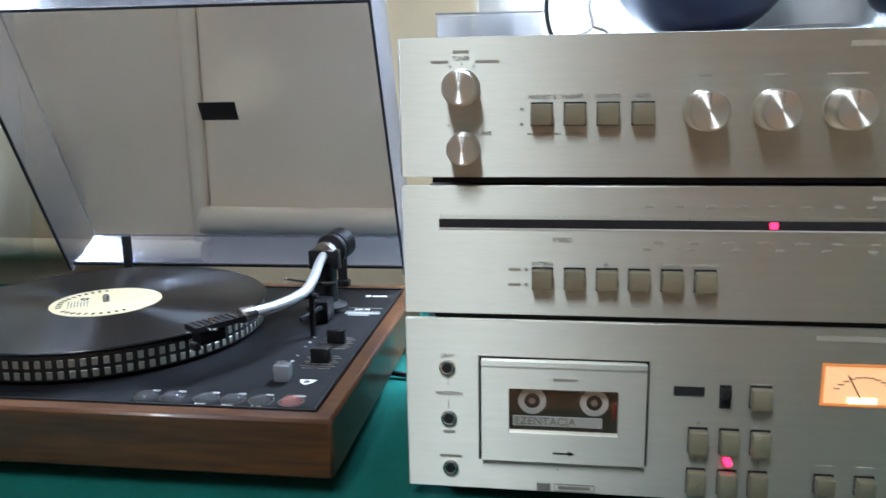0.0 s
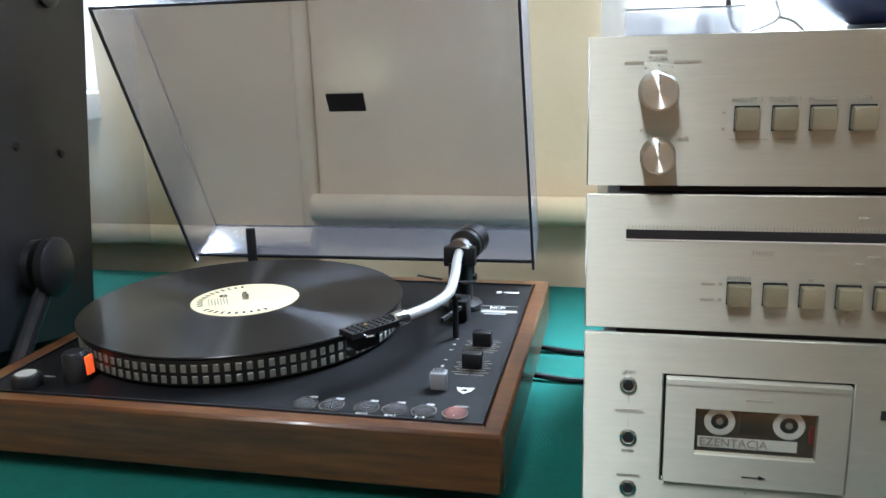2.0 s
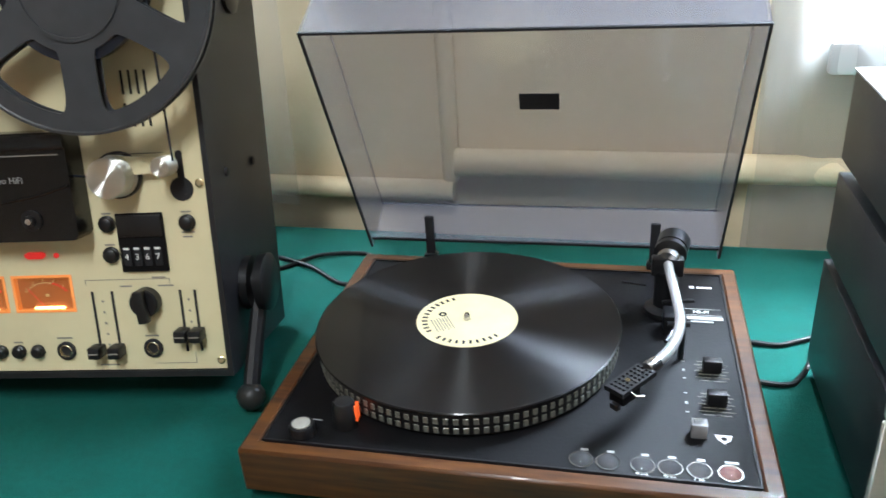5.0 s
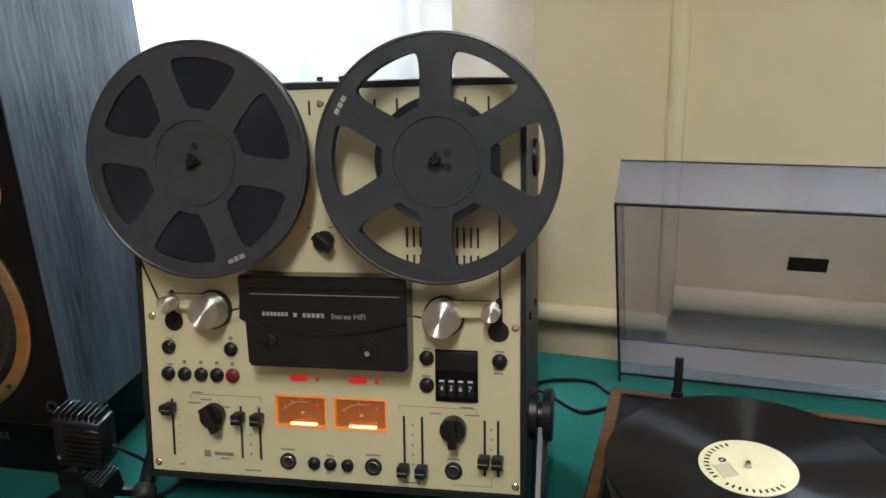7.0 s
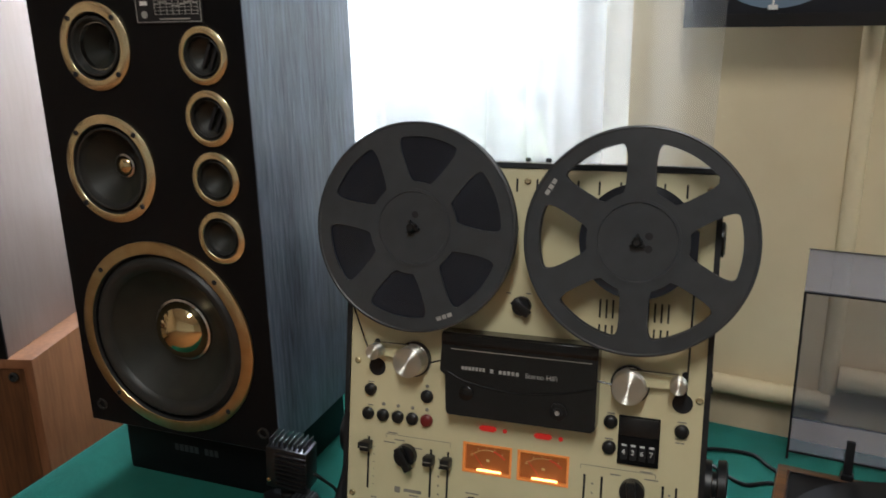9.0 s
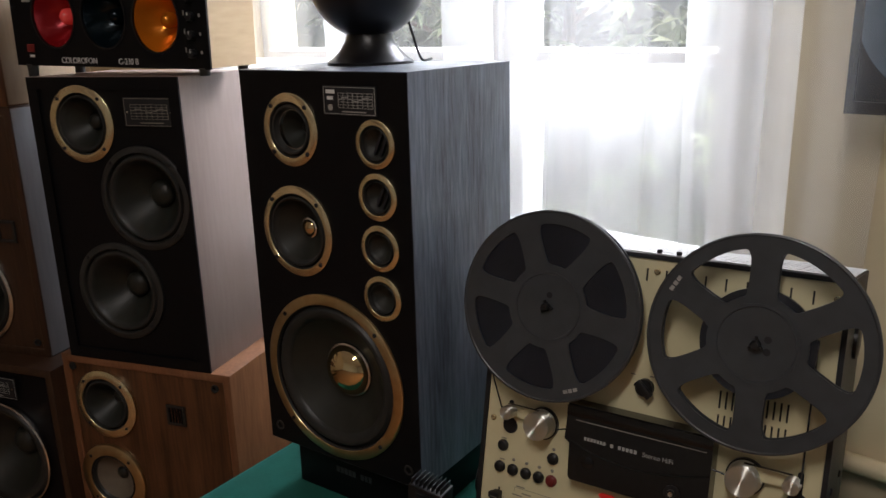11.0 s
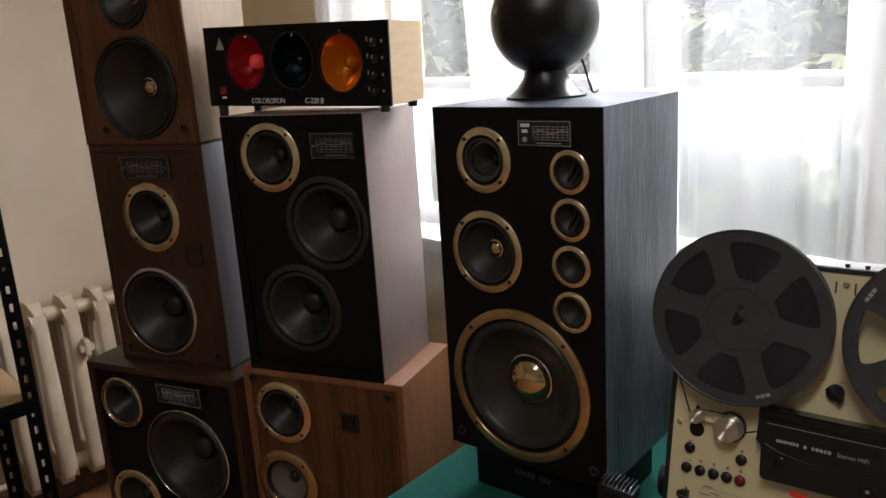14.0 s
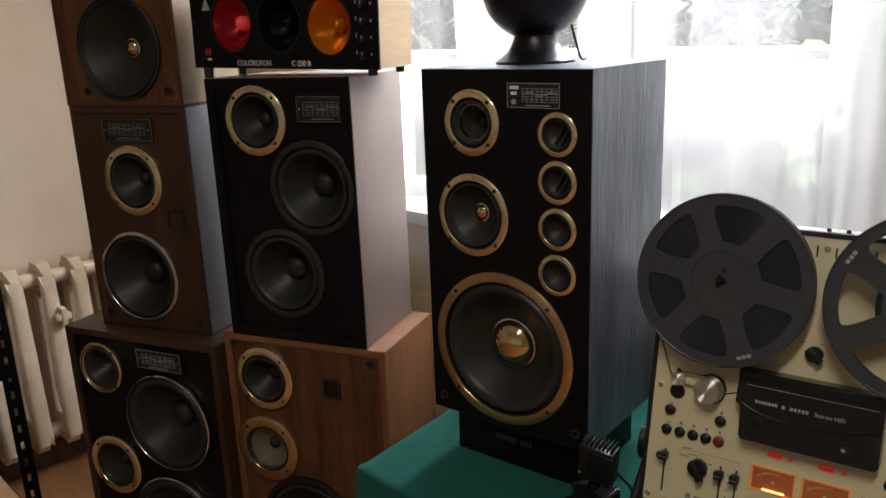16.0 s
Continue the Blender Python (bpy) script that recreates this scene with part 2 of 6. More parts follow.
def see_through(name, colour, clear, rough=0.1, translucent=0.0, haze=0.0):
    """A thin see-through sheet: part clear, part glossy or translucent."""
    m = bpy.data.materials.new(name)
    m.use_nodes = True
    n, l = m.node_tree.nodes, m.node_tree.links
    n.remove(n["Principled BSDF"])
    out = n["Material Output"]
    tr = n.new("ShaderNodeBsdfTransparent")
    tr.inputs[0].default_value = (*colour, 1)
    mix = n.new("ShaderNodeMixShader")
    if translucent:
        tr.inputs[0].default_value = (1, 1, 1, 1)
        a, b, mm = n.new("ShaderNodeBsdfTranslucent"), n.new("ShaderNodeBsdfDiffuse"), n.new("ShaderNodeMixShader")
        a.inputs[0].default_value = b.inputs[0].default_value = (*colour, 1)
        mm.inputs[0].default_value = 1 - translucent
        l.new(a.outputs[0], mm.inputs[1]), l.new(b.outputs[0], mm.inputs[2])
        tc, w = n.new("ShaderNodeTexCoord"), n.new("ShaderNodeTexNoise")
        mp = n.new("ShaderNodeMapping")
        mp.inputs["Scale"].default_value = (1, 1, 0.04)
        w.inputs["Scale"].default_value = 26
        l.new(tc.outputs["Object"], mp.inputs[0]), l.new(mp.outputs[0], w.inputs[0])
        mr = n.new("ShaderNodeMapRange")
        mr.inputs[1].default_value, mr.inputs[2].default_value = 0.3, 0.7
        mr.inputs[3].default_value, mr.inputs[4].default_value = 1 - clear - 0.045, 1 - clear + 0.045
        l.new(w.outputs[0], mr.inputs[0]), l.new(mr.outputs[0], mix.inputs[0])
        l.new(tr.outputs[0], mix.inputs[1]), l.new(mm.outputs[0], mix.inputs[2])
    else:
        g, lw = n.new("ShaderNodeBsdfGlossy"), n.new("ShaderNodeLayerWeight")
        g.inputs["Roughness"].default_value, lw.inputs[0].default_value = rough, 0.5
        pw, ad = n.new("ShaderNodeMath"), n.new("ShaderNodeMath")
        pw.operation, ad.operation = "POWER", "MULTIPLY_ADD"
        pw.inputs[1].default_value, ad.inputs[1].default_value, ad.inputs[2].default_value = 4.0, 0.5, clear
        l.new(lw.outputs["Facing"], pw.inputs[0]), l.new(pw.outputs[0], ad.inputs[0])
        l.new(ad.outputs[0], mix.inputs[0])
        l.new(tr.outputs[0], mix.inputs[1]), l.new(g.outputs[0], mix.inputs[2])
        if haze:
            d, hz = n.new("ShaderNodeBsdfDiffuse"), n.new("ShaderNodeMixShader")
            d.inputs[0].default_value, hz.inputs[0].default_value = (0.50, 0.50, 0.56, 1), haze
            l.new(tr.outputs[0], hz.inputs[1]), l.new(d.outputs[0], hz.inputs[2]), l.new(hz.outputs[0], mix.inputs[1])
    l.new(mix.outputs[0], out.inputs[0])
    return m


M_RECORD = record_material()
M_SMOKED = see_through("smoked_acrylic", (0.80, 0.80, 0.83), 0.06, 0.12, haze=0.13)
M_GLASS = see_through("window_glass", (0.97, 0.98, 0.98), 0.03, 0.01)
M_METERGLASS = see_through("meter_window", (0.93, 0.90, 0.86), 0.03, 0.04)
M_SHEER = see_through("sheer_white_voile", (0.56, 0.56, 0.56), 0.80, translucent=0.6)
M_GATHER = see_through("gathered_white_voile", (0.60, 0.60, 0.60), 0.50, translucent=0.6)


# ---- building helpers ----
def box(x0, x1, y0, y1, z0, z1, bevel=0.0, seg=2):
    bm = bmesh.new()
    bmesh.ops.create_cube(bm, size=1)
    for v in bm.verts:
        v.co = ((x0 + x1) / 2 + v.co.x * (x1 - x0), (y0 + y1) / 2 + v.co.y * (y1 - y0), (z0 + z1) / 2 + v.co.z * (z1 - z0))
    if bevel:
        bmesh.ops.bevel(bm, geom=bm.edges[:], offset=bevel, segments=seg, profile=0.5, affect="EDGES")
    return bm


def lathe(profile, m=None, seg=40):
    """Turn (radius, height) pairs round z, then set at m."""
    bm = bmesh.new()
    rings = []
    for r, h in profile:
        if r < 1e-6:
            rings.append([bm.verts.new((0, 0, h))])
        else:
            rings.append([bm.verts.new((r * math.cos(2 * math.pi * k / seg), r * math.sin(2 * math.pi * k / seg), h)) for k in range(seg)])
    for a, b in zip(rings, rings[1:]):
        for k in range(seg):
            j = (k + 1) % seg
            if len(a) > 1 and len(b) > 1:
                bm.faces.new((a[k], a[j], b[j], b[k]))
            elif len(a) > 1:
                bm.faces.new((a[k], a[j], b[0]))
            elif len(b) > 1:
                bm.faces.new((a[0], b[j], b[k]))
    bmesh.ops.recalc_face_normals(bm, faces=bm.faces[:])
    if m is not None:
        bm.transform(m)
    return bm


def tube(points, r, seg=8):
    """A round bar through points."""
    bm = bmesh.new()
    pts = [Vector(p) for p in points]
    rings = []
    for i, p in enumerate(pts):
        d = (pts[min(i + 1, len(pts) - 1)] - pts[max(i - 1, 0)]).normalized()
        q = d.to_track_quat("Z", "Y")
        rings.append([bm.verts.new(p + q @ Vector((r * math.cos(2 * math.pi * k / seg), r * math.sin(2 * math.pi * k / seg), 0))) for k in range(seg)])
    for a, b in zip(rings, rings[1:]):
        for k in range(seg):
            bm.faces.new((a[k], a[(k + 1) % seg], b[(k + 1) % seg], b[k]))
    bm.faces.new(rings[0][::-1]), bm.faces.new(rings[-1])
    bmesh.ops.recalc_face_normals(bm, faces=bm.faces[:])
    return bm


def smooth_path(points, steps=8):
    """A soft curve through points."""
    p = [Vector(q) for q in points]
    p = [p[0]] + p + [p[-1]]
    out = []
    for i in range(1, len(p) - 2):
        for s in range(steps):
            t = s / steps
            a, b, c, d = p[i - 1], p[i], p[i + 1], p[i + 2]
            out.append(0.5 * (2 * b + (c - a) * t + (2 * a - 5 * b + 4 * c - d) * t * t + (3 * b - a - 3 * c + d) * t ** 3))
    return out + [p[-2]]


def circle(cx, cy, r, n=40):
    return [(cx + r * math.cos(2 * math.pi * k / n), cy + r * math.sin(2 * math.pi * k / n)) for k in range(n)]


def rect(x0, y0, x1, y1):
    return [(x0, y0), (x1, y0), (x1, y1), (x0, y1)]


def inside(p, poly):
    hit = False
    for (x0, y0), (x1, y1) in zip(poly, poly[1:] + poly[:1]):
        if (y0 > p[1]) != (y1 > p[1]) and p[0] < (x1 - x0) * (p[1] - y0) / (y1 - y0) + x0:
            hit = not hit
    return hit


def plate(outline, holes, z0, z1, m=None):
    """A flat plate with holes, from z0 to z1."""
    from mathutils.geometry import delaunay_2d_cdt
    verts, edges = [], []
    for loop in [outline] + list(holes):
        s = len(verts)
        verts += [Vector(p) for p in loop]
        edges += [(s + k, s + (k + 1) % len(loop)) for k in range(len(loop))]
    vs, _, fs, *_ = delaunay_2d_cdt(verts, edges, [], 1, 1e-7)
    bm = bmesh.new()
    bv = [bm.verts.new((v.x, v.y, z1)) for v in vs]
    for f in fs:
        c = sum((vs[i] for i in f), Vector((0, 0))) / len(f)
        if inside(c, outline) and not any(inside(c, h) for h in holes):
            bm.faces.new([bv[i] for i in f])
    bmesh.ops.delete(bm, geom=[v for v in bm.verts if not v.link_faces], context="VERTS")
    made = bmesh.ops.extrude_face_region(bm, geom=bm.faces[:])
    for v in made["geom"]:
        if isinstance(v, bmesh.types.BMVert):
            v.co.z = z0
    bmesh.ops.recalc_face_normals(bm, faces=bm.faces[:])
    if m is not None:
        bm.transform(m)
    return bm


def join(*bms):
    """One bmesh out of several."""
    out = bms[0]
    for b in bms[1:]:
        me = bpy.data.meshes.new("tmp")
        b.to_mesh(me)
        out.from_mesh(me)
        bpy.data.meshes.remove(me)
        b.free()
    return out


def moved(bm, m):
    bm.transform(m)
    return bm


def mesh_of(name, bm, material, soft=35):
    for v in bm.verts:
        v.co *= K
    me = bpy.data.meshes.new(name)
    bm.to_mesh(me)
    bm.free()
    me.materials.append(material)
    if soft:
        me.shade_smooth()
        me.set_sharp_from_angle(angle=radians(soft))
    return me


def part(name, bm, material, parent, label="", soft=35, kind=""):
    ob = new(name, mesh_of(name, bm, material, soft))
    ob.parent = parent
    return tagged(ob, label, kind=kind)


def thing(name, m, label, category, group=""):
    ob = new(name)
    ob.empty_display_size = 0.05
    m = m.copy()
    m.translation *= K
    ob.matrix_world = m
    return tagged(ob, label, category, group)


def single(name, bm, material, label, category="", kind="", m=None, soft=35, group=""):
    ob = new(name, mesh_of(name, bm, material, soft))
    if m is not None:
        m = m.copy()
        m.translation *= K
        ob.matrix_world = m
    return tagged(ob, label, category, group, kind)


FRONT = Matrix.Rotation(radians(90), 4, "X")  # local z turns to face -y, local y stays up


def face(x, z, y=0.0):
    """A place on an upright front that looks along -y."""
    return Matrix.Translation((x, y, z)) @ FRONT


def words(text, size, m, material, parent, name="lettering", depth=0.0003, align="LEFT"):
    """Raised or printed words in the built-in font."""
    cu = bpy.data.curves.new("words", "FONT")
    cu.body, cu.size, cu.extrude, cu.align_x, cu.align_y = text, size * K, depth, align, "CENTER"
    ob = bpy.data.objects.new("words", cu)
    scene.collection.objects.link(ob)
    me = bpy.data.meshes.new_from_object(ob.evaluated_get(bpy.context.evaluated_depsgraph_get()))
    bpy.data.objects.remove(ob)
    mm = m.copy()
    mm.translation *= K
    me.transform(mm)
    me.materials.clear()
    me.materials.append(material)
    out = new(name, me)
    out.parent = parent
    return out


def bars(places, m=Matrix.Identity(4), t=0.0004):
    """Short printed bars (x, y, width, height) on a plate's front."""
    return moved(join(*[box(x - w / 2, x + w / 2, y - h / 2, y + h / 2, -0.0002, t) for x, y, w, h in places]), m)


# ---- the room ----
X0, X1, Y0, Y1, ZF, ZC = -3.40, 4.6, -6.4, 1.13, 0.03, 3.1
WIN_A, WIN_B, SILL, HEAD = (-2.48, -0.86), (0.0, 1.45), 1.0, 2.45
T = 0.745  # table top


def room():
    floor = single("floor", box(X0 - 0.2, X1 + 0.2, Y0 - 0.2, Y1 + 0.25, ZF - 0.1, ZF - 0.004), M_FLOOR, "orange varnished parquet floor", kind="structure")
    north = plate(rect(X0 - 0.2, ZF - 0.1, X1 + 0.2, ZC), [rect(WIN_A[0], SILL, WIN_A[1], HEAD), rect(WIN_B[0], SILL, WIN_B[1], HEAD)], -0.25, 0.0, face(0, 0, Y1))
    single("wall_north", north, M_WALL, "cream painted wall with two window openings", kind="structure", soft=0)
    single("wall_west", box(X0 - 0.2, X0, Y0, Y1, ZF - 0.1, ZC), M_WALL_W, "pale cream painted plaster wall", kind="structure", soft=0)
    # east and south walls are unseen, added far off to keep the bounce low
    single("wall_east", box(X1, X1 + 0.2, Y0, Y1, ZF - 0.1, ZC), M_WALL_UNSEEN, "unseen plain beige wall added to close the room", kind="structure", soft=0)
    single("wall_south", box(X0 - 0.2, X1 + 0.2, Y0 - 0.2, Y0, ZF - 0.1, ZC), M_WALL_UNSEEN, "unseen plain beige wall added to close the room", kind="structure", soft=0)
    single("ceiling", box(X0 - 0.2, X1 + 0.2, Y0 - 0.2, Y1 + 0.25, ZC, ZC + 0.1), M_CEIL, "white ceiling", kind="structure", soft=0)
    single("baseboard", box(X0, X0 + 0.018, Y0, Y1, ZF, ZF + 0.085, 0.004), M_OAKBROWN, "brown wooden baseboard along the pale wall", kind="structure")
    # the two painted heating pipes on the pier and the riser between them
    single("trim", join(tube(smooth_path([(-0.492, Y1 - 0.032, 0.836), (-0.3, Y1 - 0.032, 0.836), (0.2, Y1 - 0.032, 0.836), (1.6, Y1 - 0.032, 0.836)], 4), 0.021, 14),
                        tube([(-1.15, Y1 - 0.02, 0.785), (-0.50, Y1 - 0.02, 0.785)], 0.017, 12)), M_WALL, "cream painted horizontal heating pipe on the wall", kind="structure")
    single("trim", tube([(-0.506, Y1 - 0.012, 0.80), (-0.506, Y1 - 0.012, ZC)], 0.0135, 12), M_WALL, "cream painted upright pipe on the wall", kind="structure")


def window(name, x0, x1, left, right):
    """A casement with two sashes, whose panes run over left and right, and a transom."""
    c = (x0 + x1) / 2
    w = thing(name, pose(c, Y1 + 0.12, SILL), "white painted wooden casement window behind sheer curtain", "window")
    w["kind"] = "structure"
    h, H = (x1 - x0) / 2, HEAD - SILL
    sashes = [(a - c, b - c) for a, b in (left, right)]
    rows = ((0.06, 0.432), (0.468, H - 0.06))
    part("window_frame", plate(rect(-h, 0, h, H), [rect(a, z0, b, z1) for a, b in sashes for z0, z1 in rows], -0.06, 0.0, FRONT), M_WHITE, w)
    part("window_sill", box(-h, h, -0.17, 0.0, -0.03, 0.012, 0.006), M_WHITE, w, "white window sill")
    for a, b in sashes:
        for z0, z1 in rows:
            part("pane", box(a - 0.01, b + 0.01, 0.028, 0.032, z0 - 0.01, z1 + 0.01), M_GLASS, w, "clear window pane").visible_shadow = False
        part("transom_moulding", box(a - 0.02, b + 0.02, -0.022, -0.003, 0.436, 0.464, 0.006), M_WHITE, w)
        part("sash_bead", plate(rect(a - 0.022, 0.04, b + 0.022, H - 0.04), [rect(a - 0.004, 0.058, b + 0.004, H - 0.058)], 0.0005, 0.012, FRONT), M_WHITE, w)
    mid = (sashes[0][1] + sashes[1][0]) / 2
    part("mullion_cover", box(mid - 0.022, mid + 0.022, -0.022, -0.0005, 0.01, H - 0.01, 0.005), M_WHITE, w)


def curtain(x0, x1, z0, seed, gathers=(), doubled=(), cafe=None, fold=0.013, off=0.06):
    def sheet(x0, x1, seed, fold, back, z0=z0, z1=2.6):
        rnd = random.Random(seed)
        bm = bmesh.new()
        n, rows, ph = int((x1 - x0) / 0.012), 12, [rnd.uniform(0, 6.3) for _ in range(5)]
        grid = []
        for j in range(rows + 1):
            z = z0 + (z1 - z0) * j / rows
            row = []
            for i in range(n + 1):
                x = x0 + (x1 - x0) * i / n
                y = math.sin(x * 42 + ph[0] + 1.8 * math.sin(x * 5.3 + ph[1])) * (0.5 + 0.5 * math.sin(x * 3.1 + ph[2])) + 0.25 * math.sin(x * 97 + ph[3] + z)
                row.append(bm.verts.new((x + 0.012 * math.sin(z * 2.1 + x * 9 + ph[4]), back + y * fold + 0.006 * math.sin(z * 3 + x * 4), z)))
            grid.append(row)
        for a, b in zip(grid, grid[1:]):
            for i in range(n):
                bm.faces.new((a[i], a[i + 1], b[i + 1], b[i]))
        return bm

    c = thing("curtain", pose(0, Y1 - off, 0), "sheer white voile curtain in soft upright folds", "curtain")
    part("fabric", sheet(x0, x1, seed, fold, 0.0), M_SHEER, c, soft=180)
    for k, (a, e) in enumerate(gathers):
        part("gathered_fold", sheet(a, e, seed + k + 1, fold * 1.1, 0.03), M_GATHER, c, "denser gathered folds", soft=180)
    for k, (a, e) in enumerate(doubled):
        part("overlapping_layer", sheet(a, e, seed + k + 9, fold * 0.4, 0.03), M_SHEER, c, soft=180)
    if cafe:
        part("lower_layer", sheet(*cafe, seed + 20, fold * 0.5, 0.075, SILL + 0.02, SILL + 0.45), M_GATHER, c, "short second layer over the lower panes", soft=180)
    part("curtain_rail", tube([(x0 - 0.05, 0, 2.61), (x1 + 0.05, 0, 2.61)], 0.012), M_WHITE, c, "white curtain rail")


room()
window("window_1", *WIN_A, (-2.41, -1.66), (-1.49, -1.05))
window("window_2", *WIN_B, (0.06, 0.655), (0.795, 1.39))
curtain(-2.55, -0.70, 0.80, 3, ((-2.55, -2.28), (-1.93, -1.72), (-1.56, -1.41), (-1.0, -0.86)), ((-1.403, -1.297), (-1.269, -1.081)), (-2.42, -1.0), off=0.13)
curtain(-0.085, 1.6, 0.68, 8, ((-0.085, 0.28), (0.6, 0.85), (1.3, 1.6)))


def ceiling_lamp():
    c = thing("ceiling_light", pose(-0.30, -1.05, ZC), "long white fluorescent ceiling light", "ceiling light")
    part("housing", box(-0.13, 0.13, -0.58, 0.58, -0.05, 0.0, 0.01), M_WHITE, c)


ceiling_lamp()


def leafy_tree(x, y, h, seed, leaves):
    rnd = random.Random(seed)
    t = thing("tree", pose(x, y, -0.9), "leafy chestnut tree outside the window", "tree", "trees outside")
    bm = tube(smooth_path([(0, 0, 0), (0.06, 0.03, h * 0.35), (-0.04, 0, h * 0.7), (0.02, 0.05, h)], 5), 0.09, 10)
    for v in bm.verts:
        s = 1 - 0.75 * v.co.z / h
        v.co.x *= s
        v.co.y *= s
    limbs, tips = [], []
    for k in range(14):
        a, z = k * 2.4, h * (0.25 + 0.7 * k / 14)
        e = Vector((math.cos(a) * 0.9, math.sin(a) * 0.7, z + 0.35))
        limbs.append(tube(smooth_path([(0, 0, z), e * 0.5 + Vector((0, 0, z * 0.5 + 0.05)), e], 4), 0.02, 6))
        tips += [e, e * 0.7 + Vector((0, 0, z * 0.3))]
    part("trunk", join(bm, *limbs), M_BARK, t)
    crown = bmesh.new()
    for _ in range(leaves):
        c = rnd.choice(tips) + Vector((rnd.gauss(0, 0.38), rnd.gauss(0, 0.32), rnd.gauss(0, 0.42)))
        q = Euler((rnd.uniform(-0.7, 0.7), rnd.uniform(-0.7, 0.7), rnd.uniform(0, 6.3))).to_matrix()
        for f in range(5):  # a hand of five leaflets
            a = (f - 2) * 0.62
            d = Vector((math.sin(a), math.cos(a), -0.25))
            sd = Vector((math.cos(a), -math.sin(a), 0))
            L = 0.15 * (1 - 0.12 * abs(f - 2)) * rnd.uniform(0.8, 1.2)
            p = [Vector((0, 0, 0)), d * L * 0.6 + sd * L * 0.2, d * L + Vector((0, 0, -0.03)), d * L * 0.6 - sd * L * 0.2]
            crown.faces.new([crown.verts.new(c + q @ v) for v in p])
    part("crown", crown, M_LEAF, t, "bright green clumps of hand-shaped leaves", soft=0)


single("ground", box(-60, 60, Y1 + 0.26, 90, -1.2, -0.9), M_GRASS, "lawn outside the windows", kind="structure", soft=0)
def hedge():
    """A dense dark hedge that closes the garden."""
    rnd = random.Random(5)
    h = thing("hedge", pose(-1.0, 9.0, -0.9), "tall dense dark green hedge at the garden's end", "hedge")
    part("core", box(-14, 14, 0.3, 1.4, 0, 5.2, 0.2), M_HEDGE, h)
    leaf = bmesh.new()
    for _ in range(5200):
        p = Vector((rnd.uniform(-11, 9), rnd.gauss(0.15, 0.14), rnd.uniform(0.2, 5.4)))
        q = Euler((rnd.uniform(-1.2, 1.2), rnd.uniform(-1.2, 1.2), rnd.uniform(0, 6.3))).to_matrix()
        s = rnd.uniform(0.07, 0.15)
        leaf.faces.new([leaf.verts.new(p + q @ Vector(v) * s) for v in ((0, -1, 0), (0.5, 0, 0.12), (0, 1, 0), (-0.5, 0, 0.12))])
    tagged(part("leaves", leaf, M_HEDGE, h, soft=0), kind="stuff")


hedge()
for n, (x, y, h) in enumerate(((-2.9, 3.6, 3.0), (-1.6, 4.2, 3.4), (-0.6, 3.4, 2.9), (-4.4, 4.6, 3.6), (0.9, 4.0, 3.2), (-2.2, 6.2, 4.2), (2.4, 4.8, 3.4))):
    leafy_tree(x, y, h, n, 230)


# ---- west side: radiator and rack ----
def radiator():
    r = thing("radiator", pose(X0 + 0.03, 0.16, 0.15), "ivory enamelled column radiator on the pale wall", "radiator")
    out = [(0.0, 0.03), (0.03, 0.0), (0.11, 0.0), (0.14, 0.03), (0.15, 0.1), (0.15, 0.57), (0.14, 0.63), (0.10, 0.665), (0.04, 0.665), (0.0, 0.63)]
    hole = [(0.045, 0.11), (0.10, 0.11), (0.105, 0.15), (0.105, 0.52), (0.10, 0.555), (0.045, 0.555), (0.04, 0.52), (0.04, 0.15)]
    for k in range(6):
        bm = plate(out, [hole], -0.021, 0.021, FRONT)
        bmesh.ops.bevel(bm, geom=[e for e in bm.edges if e.calc_face_angle(0) > 0.9], offset=0.011, segments=3, profile=0.5, affect="EDGES")
        part("section", moved(bm, Matrix.Translation((0, k * 0.104, 0))), M_ENAMEL, r)
    part("top_header", moved(tube([(0.075, -0.05, 0.61), (0.075, 0.56, 0.61)], 0.026, 12), Matrix.Identity(4)), M_ENAMEL, r)
    part("bottom_header", tube([(0.075, -0.05, 0.055), (0.075, 0.56, 0.055)], 0.026, 12), M_ENAMEL, r)
    part("pipe", tube([(0.075, -0.04, 0.055), (0.075, -0.12, 0.055), (0.03, -0.13, 0.055)], 0.012), M_ENAMEL, r)
    part("valve", join(box(0.155, 0.185, 0.20, 0.25, 0.475, 0.50, 0.006), box(0.15, 0.19, 0.215, 0.235, 0.46, 0.52, 0.005)), M_ENAMEL, r, "small pale tag tied to the radiator")


